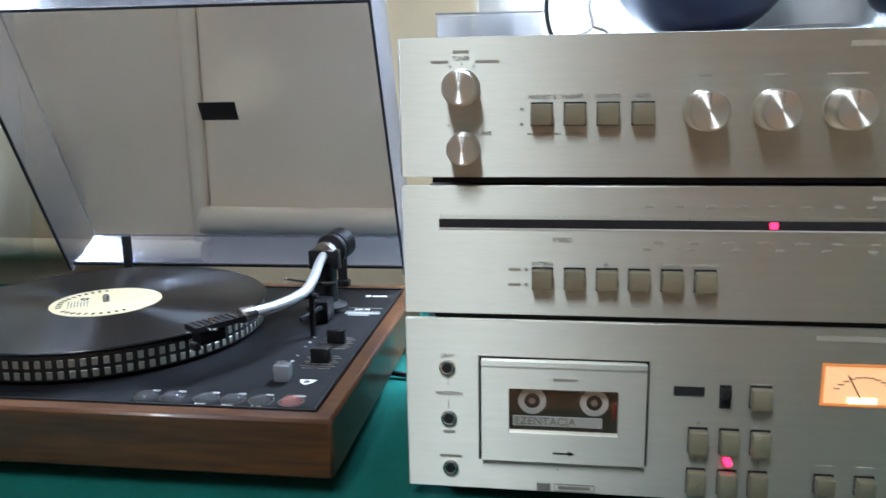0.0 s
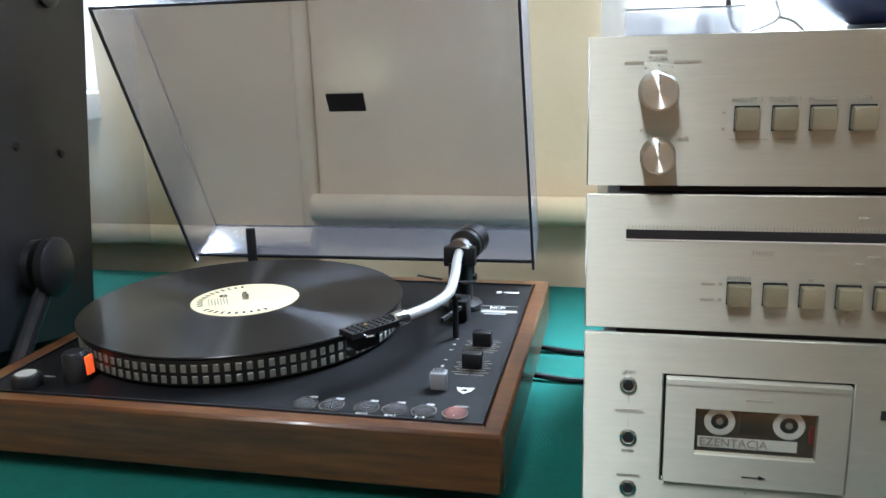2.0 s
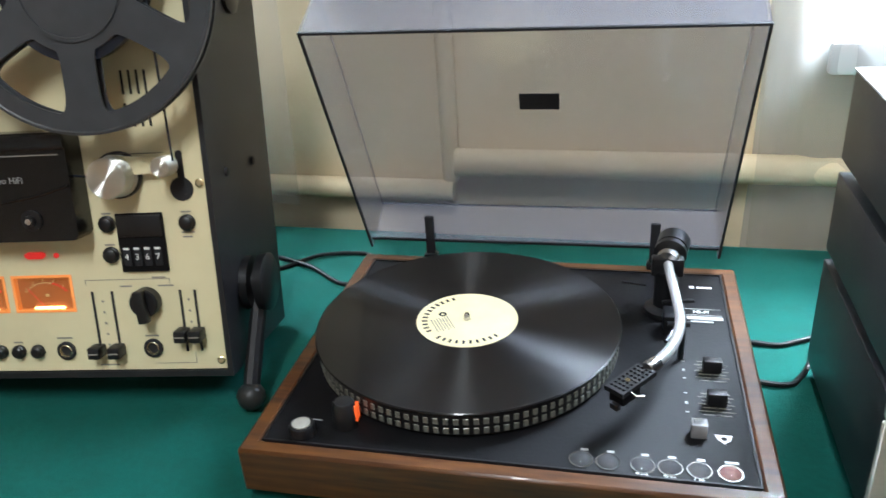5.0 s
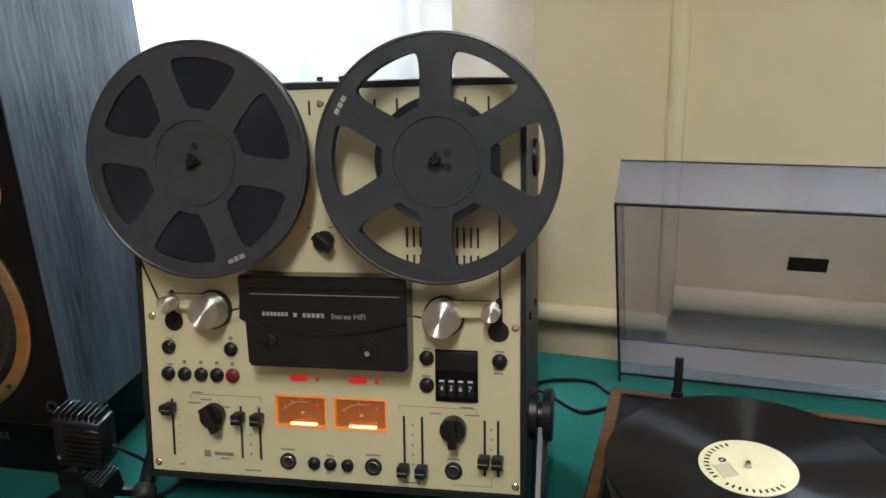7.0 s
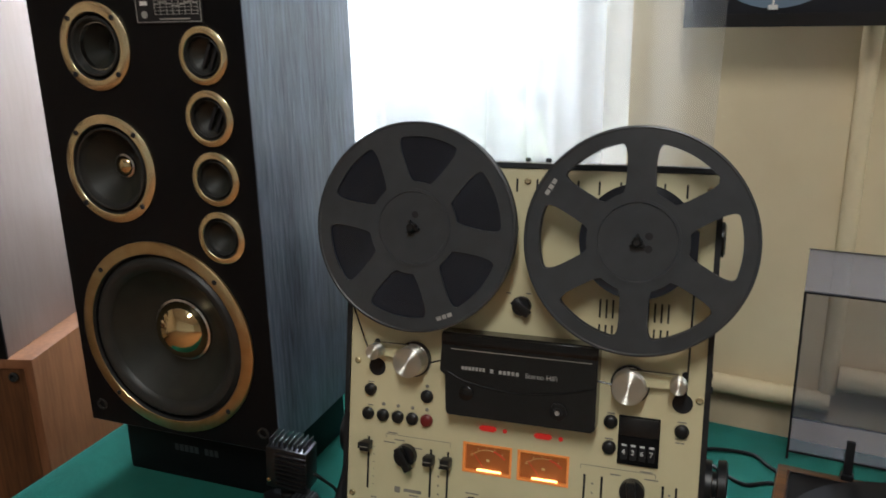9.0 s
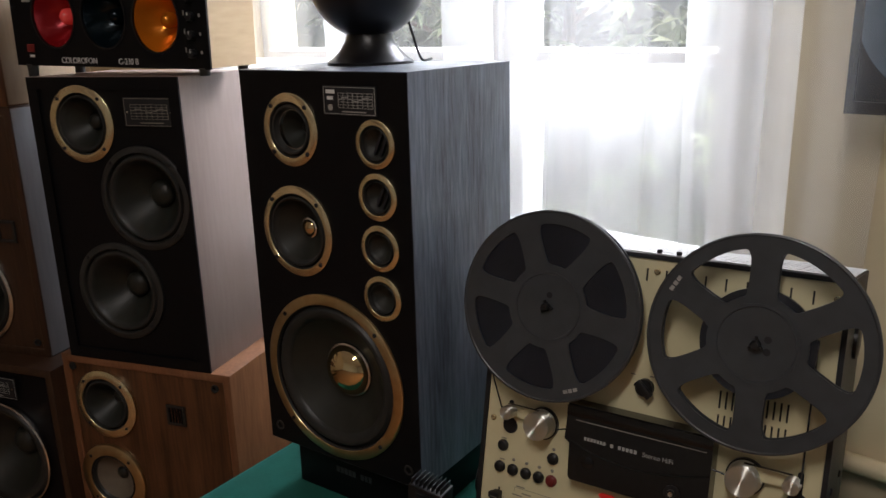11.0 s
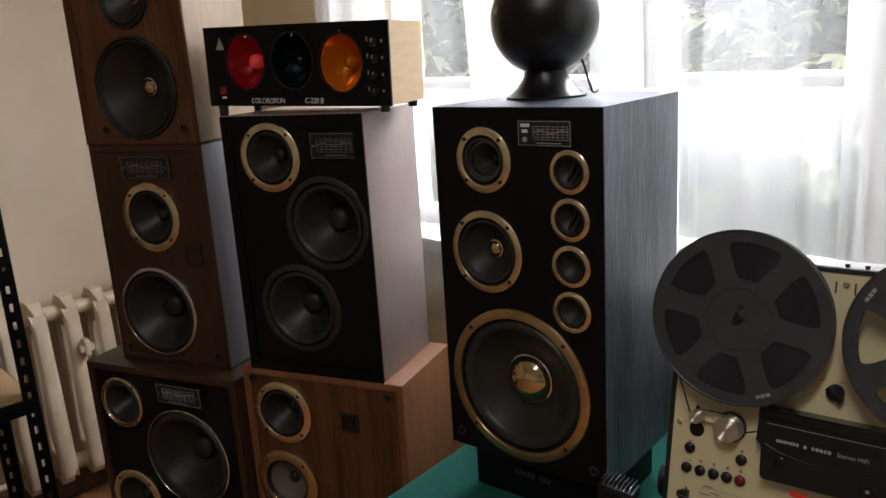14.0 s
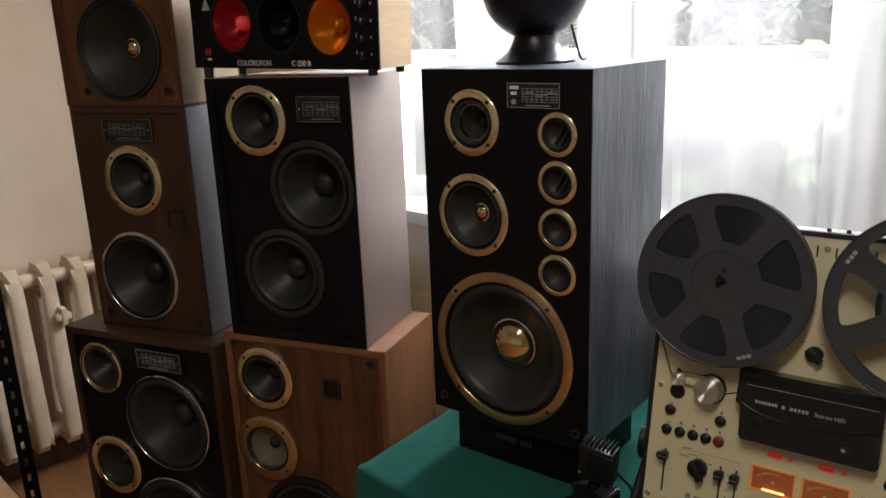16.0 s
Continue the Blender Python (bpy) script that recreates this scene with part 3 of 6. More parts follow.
def rack():
    r = thing("shelving_rack", pose(-2.70, 0.085, ZF), "black perforated steel shelving rack with chipboard shelves", "shelving rack")
    for px, py, sx, sy in ((0, 0, 1, 1), (-0.42, 0.0, -1, 1), (0, -0.92, 1, -1), (-0.42, -0.92, -1, -1)):
        holes = [rect(0.015, 0.03 + k * 0.05, 0.024, 0.052 + k * 0.05) for k in range(38)]
        front = plate(rect(0, 0, 0.038, 1.95), holes, -0.002, 0.0, FRONT @ Matrix.Identity(4))
        side = plate(rect(0, 0, 0.038, 1.95), holes, -0.002, 0.0, FRONT)
        side.transform(Matrix.Rotation(radians(-90), 4, "Z"))
        post = join(moved(front, Matrix.Translation((-0.038, 0, 0))), side)
        post.transform(Matrix.Translation((px, py, 0)) @ Matrix.Diagonal((sx, sy, 1, 1)))
        bmesh.ops.recalc_face_normals(post, faces=post.faces[:])
        part("post", post, M_BLACK, r, soft=0)
    for z in (0.14, 0.64, 1.0, 1.50):
        part("beam", box(-0.004, 0.0005, -0.92, -0.003, z, z + 0.042, 0.001), M_BLACK, r)
        part("beam", box(-0.418, 0.0, -0.007, -0.003, z, z + 0.042, 0.001), M_BLACK, r)
        part("shelf_board", box(-0.415, -0.006, -0.915, -0.008, z + 0.034, z + 0.046), M_BOARD, r, "brown chipboard shelf")
    return r


def shelf_items():
    b = thing("wooden_radio", pose(-2.76, -0.12, 0.03 + 0.686), "brown wooden cased radio standing on the rack shelf", "radio")
    part("case", box(-0.25, 0.0, -0.42, 0.12, 0.012, 0.155, 0.012), M_CORRODED, b)
    part("top_panel", box(-0.23, -0.02, -0.40, 0.10, 0.156, 0.166, 0.004), M_CORRODED, b)
    for y in (-0.38, 0.08):
        part("foot", box(-0.22, -0.03, y - 0.02, y + 0.02, 0.0, 0.012), M_BLACK, b)
    c = thing("black_speaker", pose(-2.78, -0.13, 0.03 + 1.046), "small black box speaker on the rack shelf", "speaker")
    part("cabinet", box(-0.2, 0.0, -0.2, 0.02, 0, 0.17, 0.006), M_BLACKBOX, c)
    part("grille", box(0.0005, 0.006, -0.19, 0.01, 0.01, 0.16, 0.002), M_BLACK, c)
    d = thing("storage_box", pose(-2.78, -0.14, 0.03 + 1.546), "dark storage box on the upper rack shelf", "box")
    part("body", box(-0.26, 0, -0.35, 0.05, 0, 0.16, 0.006), M_DARKVENEER, d)
    part("lid", box(-0.265, 0.005, -0.355, 0.055, 0.161, 0.185, 0.004), M_DARKVENEER, d)


radiator()
rack()
shelf_items()


# ---- loudspeakers ----
def driver(cab, name, x, z, r, ring, depth, cone_r=None, cap=None, cap_r=0.02, cone=M_CONE, screws=True, ring_w=0.014, label=""):
    """A round drive unit with ring, surround, cone and cap, set in the front."""
    m = face(x, z)
    top = part(name, lathe([(r, -0.004), (r, 0.003), (r - 0.003, 0.005), (r - ring_w, 0.005), (r - ring_w - 0.0006, 0.0042)], m, 56), ring, cab, label)
    part("inner_lip", lathe([(r - ring_w - 0.0006, 0.0042), (r - ring_w - 0.002, 0.002), (r - ring_w - 0.003, -0.006)], m, 56), M_RUBBER, top)
    q = r - ring_w - 0.002
    c = cone_r or q * 0.80
    part("surround", lathe([(q + 0.001, -0.005), (q - 0.003, -0.002), ((q * 2 + c) / 3, 0.0035), ((q + c) / 2, 0.0042), ((q + c * 2) / 3, 0.0032), (c + 0.002, -0.001), (c - 0.001, -0.005)], m, 48), M_RUBBER, top)
    k = cap_r
    part("cone", lathe([(c + 0.001, -0.005), (c * 0.8 + k * 0.2, -0.006 - depth * 0.28), (c * 0.4 + k * 0.6, -0.008 - depth * 0.68), (k, -0.010 - depth), (0.0, -0.012 - depth)], m, 48), cone, top)
    if cap:
        part("dust_cap", lathe([(k * math.cos(a), -0.010 - depth * 0.88 + k * 0.62 * math.sin(a)) for a in [i * math.pi / 20 for i in range(10)]] + [(0, -0.010 - depth * 0.88 + k * 0.62)], m, 32), cap, top,
             "gold mirror-finished dust cap" if cap is M_DOME else "")
        if cap is M_DOME:
            part("cap_rim", lathe([(k + 0.003, -0.010 - depth * 0.93), (k + 0.003, -0.008 - depth * 0.85), (k, -0.007 - depth * 0.85)], m, 32), M_STEEL, top)
    if screws:
        for a in (45, 135, 225, 315):
            s = face(x + (r - ring_w / 2) * math.cos(radians(a)), z + (r - ring_w / 2) * math.sin(radians(a)))
            part("screw", lathe([(0.0034, 0.0045), (0.0034, 0.0062), (0.0022, 0.007), (0, 0.0062)], s, 10), M_INK, top)
    return top


def cabinet(name, m, W, D, H, side, front, label, holes, lip=0.0, group="stacked loudspeakers", frame_mat=None):
    """A box speaker whose front right lower edge is the origin; x runs from -W to 0."""
    s = thing(name, m, label, "loudspeaker", group)
    t = 0.018
    shell = plate(rect(-W, 0, 0, H), [rect(-W + t, t, -t, H - t)], -D, -0.0005, FRONT)
    bmesh.ops.bevel(shell, geom=[e for e in shell.edges if e.calc_face_angle(0) > 0.9], offset=0.0025, segments=2, profile=0.5, affect="EDGES")
    part("cabinet", shell, side, s)
    part("back_panel", box(-W + t, -t, D - 0.012, D - 0.004, t, H - t), M_DARKVENEER, s)
    part("baffle", plate(rect(-W + t + 0.0005, t + 0.0005, -t - 0.0005, H - t - 0.0005), [circle(x, z, r, 40) for x, z, r in holes], -0.016, -lip, FRONT), front, s, soft=30)
    return s


def spec_plate(s, x0, z0, x1, z1, seed, ink=M_SILVERINK, chart=True):
    """A black data plate with a frequency chart and unreadable lines."""
    pl = part("data_plate", box(x0, x1, -0.0022, -0.0002, z0, z1, 0.0006), M_INK, s, "black data plate with silver chart")
    w, h = x1 - x0, z1 - z0
    rim = [((x0 + x1) / 2, z0 + 0.002, w - 0.004, 0.0008), ((x0 + x1) / 2, z1 - 0.002, w - 0.004, 0.0008), (x0 + 0.002, (z0 + z1) / 2, 0.0008, h - 0.004), (x1 - 0.002, (z0 + z1) / 2, 0.0008, h - 0.004)]
    rnd = random.Random(seed)
    a, b = (x0 + w * 0.3, x1 - w * 0.06) if chart == "right" else (x0 + w * 0.14, x1 - w * 0.14)
    lines = [((a + b) / 2, z0 + h * (0.26 + 0.1 * k), b - a, 0.0006) for k in range(6)] + [(a + (b - a) * k / 7, z0 + h * 0.51, 0.0006, h * 0.5) for k in range(8)]
    lines += [(a + (b - a) * (k + 0.5) / 10, z0 + h * (0.55 + 0.06 * math.sin(k)), (b - a) / 10, 0.0013) for k in range(10)]
    lines += [((a + b) / 2 + rnd.uniform(-0.004, 0.004), z0 + h * 0.13, w * 0.45, 0.0016)]
    part("chart", bars(rim + lines, face(0, 0, -0.0023)), ink, pl)
    if chart == "right":
        part("mark", bars([(x0 + w * 0.15, z1 - h * 0.2, w * 0.17, h * 0.13), (x0 + w * 0.14, z1 - h * 0.42, w * 0.11, h * 0.12)], face(0, 0, -0.0023)), M_WHITEINK, pl)
        part("mark", lathe([(0.0045, 0), (0.0045, 0.0005), (0, 0.0005)], face(x0 + w * 0.14, z0 + h * 0.26, -0.0023), 20), ink, pl)
    else:
        for x in (x0 + w * 0.07, x1 - w * 0.07):
            part("screw", lathe([(0.0022, 0), (0.0022, 0.001), (0, 0.0012)], face(x, (z0 + z1) / 2, -0.0023), 10), M_STEEL, pl)


def pegs(s, places):
    for x, z in places:
        part("grille_peg_hole", lathe([(0.0085, -0.001), (0.0085, 0.0022), (0.006, 0.0028), (0.005, -0.003), (0, -0.003)], face(x, z), 18), M_RUBBER, s)


def tower():
    """The tall black loudspeaker on its plinth, on the table."""
    W, D, H, zb = 0.324, 0.272, 0.627, 0.84 - T
    m = pose(-1.1546, 0.5167, T, 0, 0, 7.5)
    dr = [(-0.168, 0.988 - T, 0.120), (-0.222, 1.223 - T, 0.058), (-0.220, 1.380 - T, 0.040)] + [(-0.0585, z - T, 0.025) for z in (1.368, 1.293, 1.2175, 1.1415)]
    s = thing("tower_speaker", m, "tall black ash loudspeaker with brass driver rings", "loudspeaker")
    t = 0.018
    shell = moved(plate(rect(-W, zb, 0, zb + H), [rect(-W + t, zb + t, -t, zb + H - t)], -D, -0.001, FRONT), Matrix.Identity(4))
    part("cabinet", shell, M_ASH, s, "black-stained ash veneer showing pale grain", soft=0)
    part("back_panel", box(-W + t, -t, D - 0.012, D - 0.004, zb + t, zb + H - t), M_BLACK, s)
    part("baffle", plate(rect(-W + 0.0012, zb + 0.0012, -0.0012, zb + H - 0.0012), [circle(x, z, r, 48) for x, z, r in dr], -0.016, 0.0, FRONT), M_BLACK, s)
    part("plinth", join(box(-W + 0.03, -0.03, 0.032, D - 0.03, 0.0, zb - 0.0005, 0.003)), M_BLACK, s, "recessed black plinth")
    driver(s, "woofer", -0.168, 0.988 - T, 0.140, M_COPPER, 0.032, 0.098, M_DOME, 0.043, ring_w=0.0165, label="large bass driver with copper-coloured ring")
    driver(s, "midrange", -0.222, 1.223 - T, 0.072, M_GOLD, 0.019, 0.048, M_DOME, 0.0135, ring_w=0.0115)
    top = driver(s, "upper_midrange", -0.220, 1.380 - T, 0.055, M_GOLD, 0.03, 0.030, M_CONE, 0.010, ring_w=0.0125)
    part("inner_ring", lathe([(0.033, -0.009), (0.033, -0.004), (0.029, -0.004), (0.028, -0.012)], face(-0.220, 1.380 - T), 40), M_STEEL, top)
    for k, z in enumerate((1.368, 1.293, 1.2175, 1.1415)):
        tw = driver(s, "tweeter", -0.0585, z - T, 0.0345, M_GOLD, 0.004, 0.021, None, 0.008, screws=False, ring_w=0.0075)
        if k < 2:
            part("horn_blade", moved(join(box(-0.002, 0.002, -0.016, 0.016, -0.009, -0.004), moved(box(-0.002, 0.002, -0.014, 0.014, -0.009, -0.004), Matrix.Translation((0.010, 0, 0)))), face(-0.0585, z - T) @ Matrix.Rotation(radians(-25), 4, "Z")), M_INK, tw)
    spec_plate(s, -0.150, 1.406 - T, -0.053, 1.447 - T, 1, chart="right")
    part("badge", bars([(-0.202 + 0.0088 * k, 0, 0.0068, 0.011) for k in range(5)] + [(-0.149 + 0.0085 * k, 0, 0.0062, 0.0105) for k in range(3)], face(0, 0.797 - T, 0.0316)), M_REEL, s)
    pegs(s, [(-0.300, 0.868 - T), (-0.024, 0.868 - T)])


def stack():
    # lower right: brown veneered speaker on the floor
    z3 = 0.874 - ZF
    d3 = [(-0.316, 0.769, 0.062), (-0.326, 0.588, 0.058), (-0.226, 0.40, 0.11)]
    s = cabinet("loudspeaker", pose(-1.680, 0.526, ZF, 0, 0, 22.5), 0.419, 0.252, z3, M_REDVENEER, M_OAKBROWN, "brown wood-veneered floor loudspeaker with brass rings",
                [(x, z - ZF, r) for x, z, r in d3], lip=0.004)
    driver(s, "tweeter", -0.316, 0.769 - ZF, 0.077, M_GOLD, 0.035, 0.045, M_CONE, 0.014, ring_w=0.017)
    driver(s, "midrange", -0.326, 0.588 - ZF, 0.083, M_COPPER, 0.02, 0.052, M_CONE, 0.014, ring_w=0.024, cone=M_TANCONE)
    driver(s, "woofer", -0.226, 0.40 - ZF, 0.128, M_BLKPLAST, 0.05, 0.095, M_CONE, 0.03)
    part("port", plate(rect(-0.022, -0.022, 0.022, 0.022), [rect(-0.017, -0.017, 0.017, 0.017)], -0.003, 0.002, face(-0.139, 0.768 - ZF)), M_RUBBER, s, "square black reflex port")
    part("port_grating", join(*[box(-0.1565 + k * 0.007, -0.1535 + k * 0.007, 0.0, 0.003, 0.751 - ZF, 0.785 - ZF) for k in range(6)]), M_BLACK, s)
    pegs(s, [(-0.037, 0.842 - ZF), (-0.391, 0.848 - ZF)])
    # on top of it: black-fronted speaker with pale sides
    b = 0.874
    d2 = [(-0.228, 1.361, 0.058), (-0.104, 1.221, 0.088), (-0.192, 1.028, 0.088)]
    s = cabinet("loudspeaker", pose(-1.722, 0.514, b, 0, 0, 23), 0.345, 0.235, 1.448 - b, M_PINKVENEER, M_BLACK, "black-fronted loudspeaker with pale pinkish veneered sides",
                [(x, z - b, r) for x, z, r in d2], lip=0.001)
    driver(s, "tweeter", -0.228, 1.361 - b, 0.074, M_GOLD, 0.03, 0.046, M_CONE, 0.015, ring_w=0.015)
    driver(s, "woofer", -0.104, 1.221 - b, 0.101, M_RUBBER, 0.045, 0.070, M_CONE, 0.026, ring_w=0.012)
    driver(s, "woofer", -0.192, 1.028 - b, 0.101, M_RUBBER, 0.045, 0.070, M_CONE, 0.026, ring_w=0.012)
    spec_plate(s, -0.126, 1.358 - b, -0.014, 1.411 - b, 2, M_GREYINK)
    part("front_frame", plate(rect(-0.345, 0, 0, 1.448 - b), [rect(-0.322, 0.023, -0.023, 1.448 - b - 0.023)], 0.0, 0.004, FRONT), M_BLACK, s)
    # lower left: wide black-fronted speaker
    d4 = [(-0.364, 0.744, 0.058), (-0.172, 0.622, 0.118), (-0.364, 0.472, 0.058), (-0.185, 0.34, 0.118)]
    s = cabinet("loudspeaker", pose(-2.060, 0.335, ZF, 0, 0, 22), 0.468, 0.29, 0.844 - ZF, M_DARKVENEER, M_BLACK, "wide brown floor loudspeaker with glossy black front",
                [(x, z - ZF, r) for x, z, r in d4], lip=0.008)
    h = driver(s, "tweeter", -0.364, 0.744 - ZF, 0.068, M_GOLD, 0.04, 0.042, None, 0.012, ring_w=0.006)
    part("horn", lathe([(0.060, 0.002), (0.045, -0.010), (0.036, -0.02), (0.03, -0.03)], face(-0.364, 0.744 - ZF), 40), M_GOLD, h)
    driver(s, "woofer", -0.172, 0.622 - ZF, 0.128, M_STEEL, 0.055, 0.098, M_CONE, 0.032, screws=False, ring_w=0.003)
    driver(s, "midrange", -0.364, 0.472 - ZF, 0.082, M_GOLD, 0.02, 0.055, M_CONE, 0.016, ring_w=0.020)
    driver(s, "woofer", -0.185, 0.34 - ZF, 0.128, M_STEEL, 0.055, 0.098, M_CONE, 0.032, screws=False, ring_w=0.003)
    spec_plate(s, -0.240, 0.763 - ZF, -0.104, 0.813 - ZF, 4)
    # on top of it: dark brown speaker
    b = 0.844
    d1 = [(-0.168, 1.216, 0.064), (-0.190, 0.978, 0.098)]
    s = cabinet("loudspeaker", pose(-2.130, 0.368, b, 0, 0, 24), 0.330, 0.22, 1.388 - b, M_DARKVENEER, M_DARKVENEER, "dark brown veneered loudspeaker with two round drivers",
                [(x, z - b, r) for x, z, r in d1], lip=0.003)
    driver(s, "tweeter", -0.168, 1.216 - b, 0.083, M_GOLD, 0.035, 0.052, M_CONE, 0.016, ring_w=0.017)
    driver(s, "woofer", -0.190, 0.978 - b, 0.114, M_STEEL, 0.05, 0.088, M_CONE, 0.03, screws=False, ring_w=0.008)
    spec_plate(s, -0.236, 1.308 - b, -0.093, 1.361 - b, 5, M_GREYINK)
    part("port", plate(rect(-0.024, -0.024, 0.024, 0.024), [rect(-0.018, -0.018, 0.018, 0.018)], -0.002, 0.002, face(-0.061, 1.127 - b)), M_RUBBER, s)
    pegs(s, [(-0.30, 0.878 - b), (-0.03, 0.878 - b)])
    part("side_skin", box(0.0004, 0.0012, 0.004, 0.216, 0.004, 1.388 - b - 0.004), M_GREYSIDE, s, "pale grey side")
    # uppermost: brown speaker with bare paper cones
    b = 1.388
    d0 = [(-0.158, 1.515, 0.1), (-0.156, 1.715, 0.058)]
    s = cabinet("loudspeaker", pose(-2.127, 0.366, b, 0, 0, 24), 0.332, 0.22, 0.46, M_OAKBROWN, M_OAKBROWN, "brown oak-veneered loudspeaker with black cones",
                [(x, z - b, r) for x, z, r in d0], lip=0.006)
    driver(s, "woofer", -0.158, 1.515 - b, 0.115, M_RUBBER, 0.045, 0.1, M_DOME, 0.0185, screws=False, ring_w=0.004)
    driver(s, "midrange", -0.156, 1.715 - b, 0.067, M_RUBBER, 0.03, 0.055, M_DOME, 0.014, screws=False, ring_w=0.004)
    pegs(s, [(-0.262, 1.423 - b), (-0.036, 1.423 - b)])
    part("side_skin", box(0.0004, 0.0012, 0.004, 0.216, 0.004, 0.456), M_BEIGESIDE, s, "pale beige side")


def light_organ():
    """The three-lamp colour organ box lying on the black-fronted speaker."""
    W, H, z = 0.480, 0.165, 1.448
    s = thing("light_organ", pose(-1.6723, 0.5515, z, 0, 1.5, 21.8) @ Matrix.Diagonal((0.926, 0.97, 1.053, 1)), "black three-lamp colour light organ with pale wooden sides", "light organ")
    holes = [circle(-0.370, 0.096, 0.053, 40), circle(-0.243, 0.096, 0.053, 40), circle(-0.118, 0.090, 0.053, 40)]
    part("front_panel", plate(rect(-W, 0.010, 0, H), holes, -0.003, 0.002, FRONT), M_BLACK, s)
    part("casing", plate(rect(-W, 0.012, -0.001, H - 0.002), [rect(-W + 0.012, 0.022, -0.013, H - 0.014)], -0.150, -0.0035, FRONT), M_PLY, s, "pale birch casing")
    part("inner_board", box(-W + 0.012, -0.013, 0.075, 0.08, 0.022, H - 0.014), M_BLACK, s)
    for x, zz, mt, nm in ((-0.370, 0.096, M_REDREFL, "red lamp"), (-0.243, 0.096, M_TEALREFL, "unlit dark teal lamp"), (-0.118, 0.090, M_ORREFL, "orange lamp")):
        rf = part("lamp", lathe([(0.053, -0.002), (0.050, -0.008), (0.040, -0.026), (0.026, -0.042), (0.014, -0.050), (0, -0.052)], face(x, zz), 40), mt, s, nm)
        part("bulb", lathe([(0.013, -0.048), (0.015, -0.035), (0.013, -0.024), (0.007, -0.017), (0, -0.015)], face(x + 0.004, zz), 24), M_REDBULB if mt is M_REDREFL else mt, rf)
        part("rim", lathe([(0.056, 0.002), (0.056, 0.004), (0.053, 0.004), (0.053, -0.003)], face(x, zz), 40), M_BLKPLAST, rf)
    words("COLOROFON", 0.0145, face(-0.361, 0.020, -0.0025), M_WHITEINK, s)
    words("C-230 B", 0.0145, face(-0.216, 0.020, -0.0025), M_WHITEINK, s)
    for n, x in (("3", -0.364), ("2", -0.240), ("1", -0.119)):
        words(n, 0.010, face(x, 0.152 - 0.006, -0.0025), M_WHITEINK, s)
    tri = plate([(-0.447, 0.121), (-0.424, 0.121), (-0.4355, 0.145)], [], 0.0022, 0.0028, FRONT)
    part("emblem", tri, M_SILVERINK, s, "silver triangular emblem")
    for k in range(4):
        kz = 0.036 + k * 0.03
        kn = part("knob", lathe([(0.0075, 0.002), (0.0075, 0.012), (0.0065, 0.014), (0, 0.014)], face(-0.034, kz), 20), M_BLKPLAST, s)
        part("pointer", bars([(-0.034, kz + 0.004, 0.0012, 0.006)], face(0, 0, -0.0142)), M_WHITEINK, kn)
        part("scale_mark", bars([(-0.052, kz + 0.006, 0.002, 0.008)], face(0, 0, -0.0022)), M_SILVERINK, s)
        part("scale_mark", bars([(-0.017, kz + 0.002, 0.004, 0.005)], face(0, 0, -0.0022)), M_SILVERINK, s)
    part("switch", box(-0.446, -0.428, -0.006, -0.002, 0.034, 0.048, 0.0015), M_DULLRED, s, "dark red rocker switch")
    part("switch_mark", bars([(-0.437, 0.027, 0.012, 0.004)], face(0, 0, -0.0022)), M_WHITEINK, s)
    for x in (-W + 0.03, -0.02):
        for y in (0.006, 0.13):
            low = x * 0.0234  # the box leans, so the far feet stand lower
            part("foot", lathe([(0.010, low), (0.011, 0.012), (0, 0.012)], Matrix.Translation((x, y, 0)), 16), M_RUBBER, s)


def ball_speaker():
    s = thing("ball_speaker", pose(-1.376, 0.660, 1.4675), "satin black spherical loudspeaker on a flared foot", "loudspeaker")
    part("foot", lathe([(0.070, 0), (0.070, 0.004), (0.062, 0.009), (0.050, 0.020), (0.040, 0.036), (0.036, 0.052), (0, 0.056)], None, 48), M_SPHERE, s)
    part("shell", lathe([(0.094 * math.sin(a), 0.133 - 0.094 * math.cos(a)) for a in [i * math.pi / 32 for i in range(33)]], None, 56), M_SPHERE, s)
    bd = part("badge", plate(rect(-0.007, -0.008, 0.007, 0.008), [], 0, 0.0015, Matrix.Translation(Vector((-0.036, -0.084, 0.150))) @ FRONT @ Matrix.Rotation(radians(-22), 4, "Y")), M_GREYINK, s)
    part("badge_mark", plate(rect(-0.004, -0.005, 0.003, 0.004), [rect(-0.002, -0.003, 0.001, 0.002)], 0.0015, 0.002, Matrix.Translation(Vector((-0.036, -0.084, 0.150))) @ FRONT @ Matrix.Rotation(radians(-22), 4, "Y")), M_SILVERINK, bd)
    part("cable", tube(smooth_path([(0.036, 0.048, 0.080), (0.044, 0.052, 0.05), (0.050, 0.058, 0.02), (0.048, 0.072, 0.003), (0.028, 0.115, 0.003)]), 0.0022), M_RUBBER, s)


tower()
stack()
light_organ()
ball_speaker()


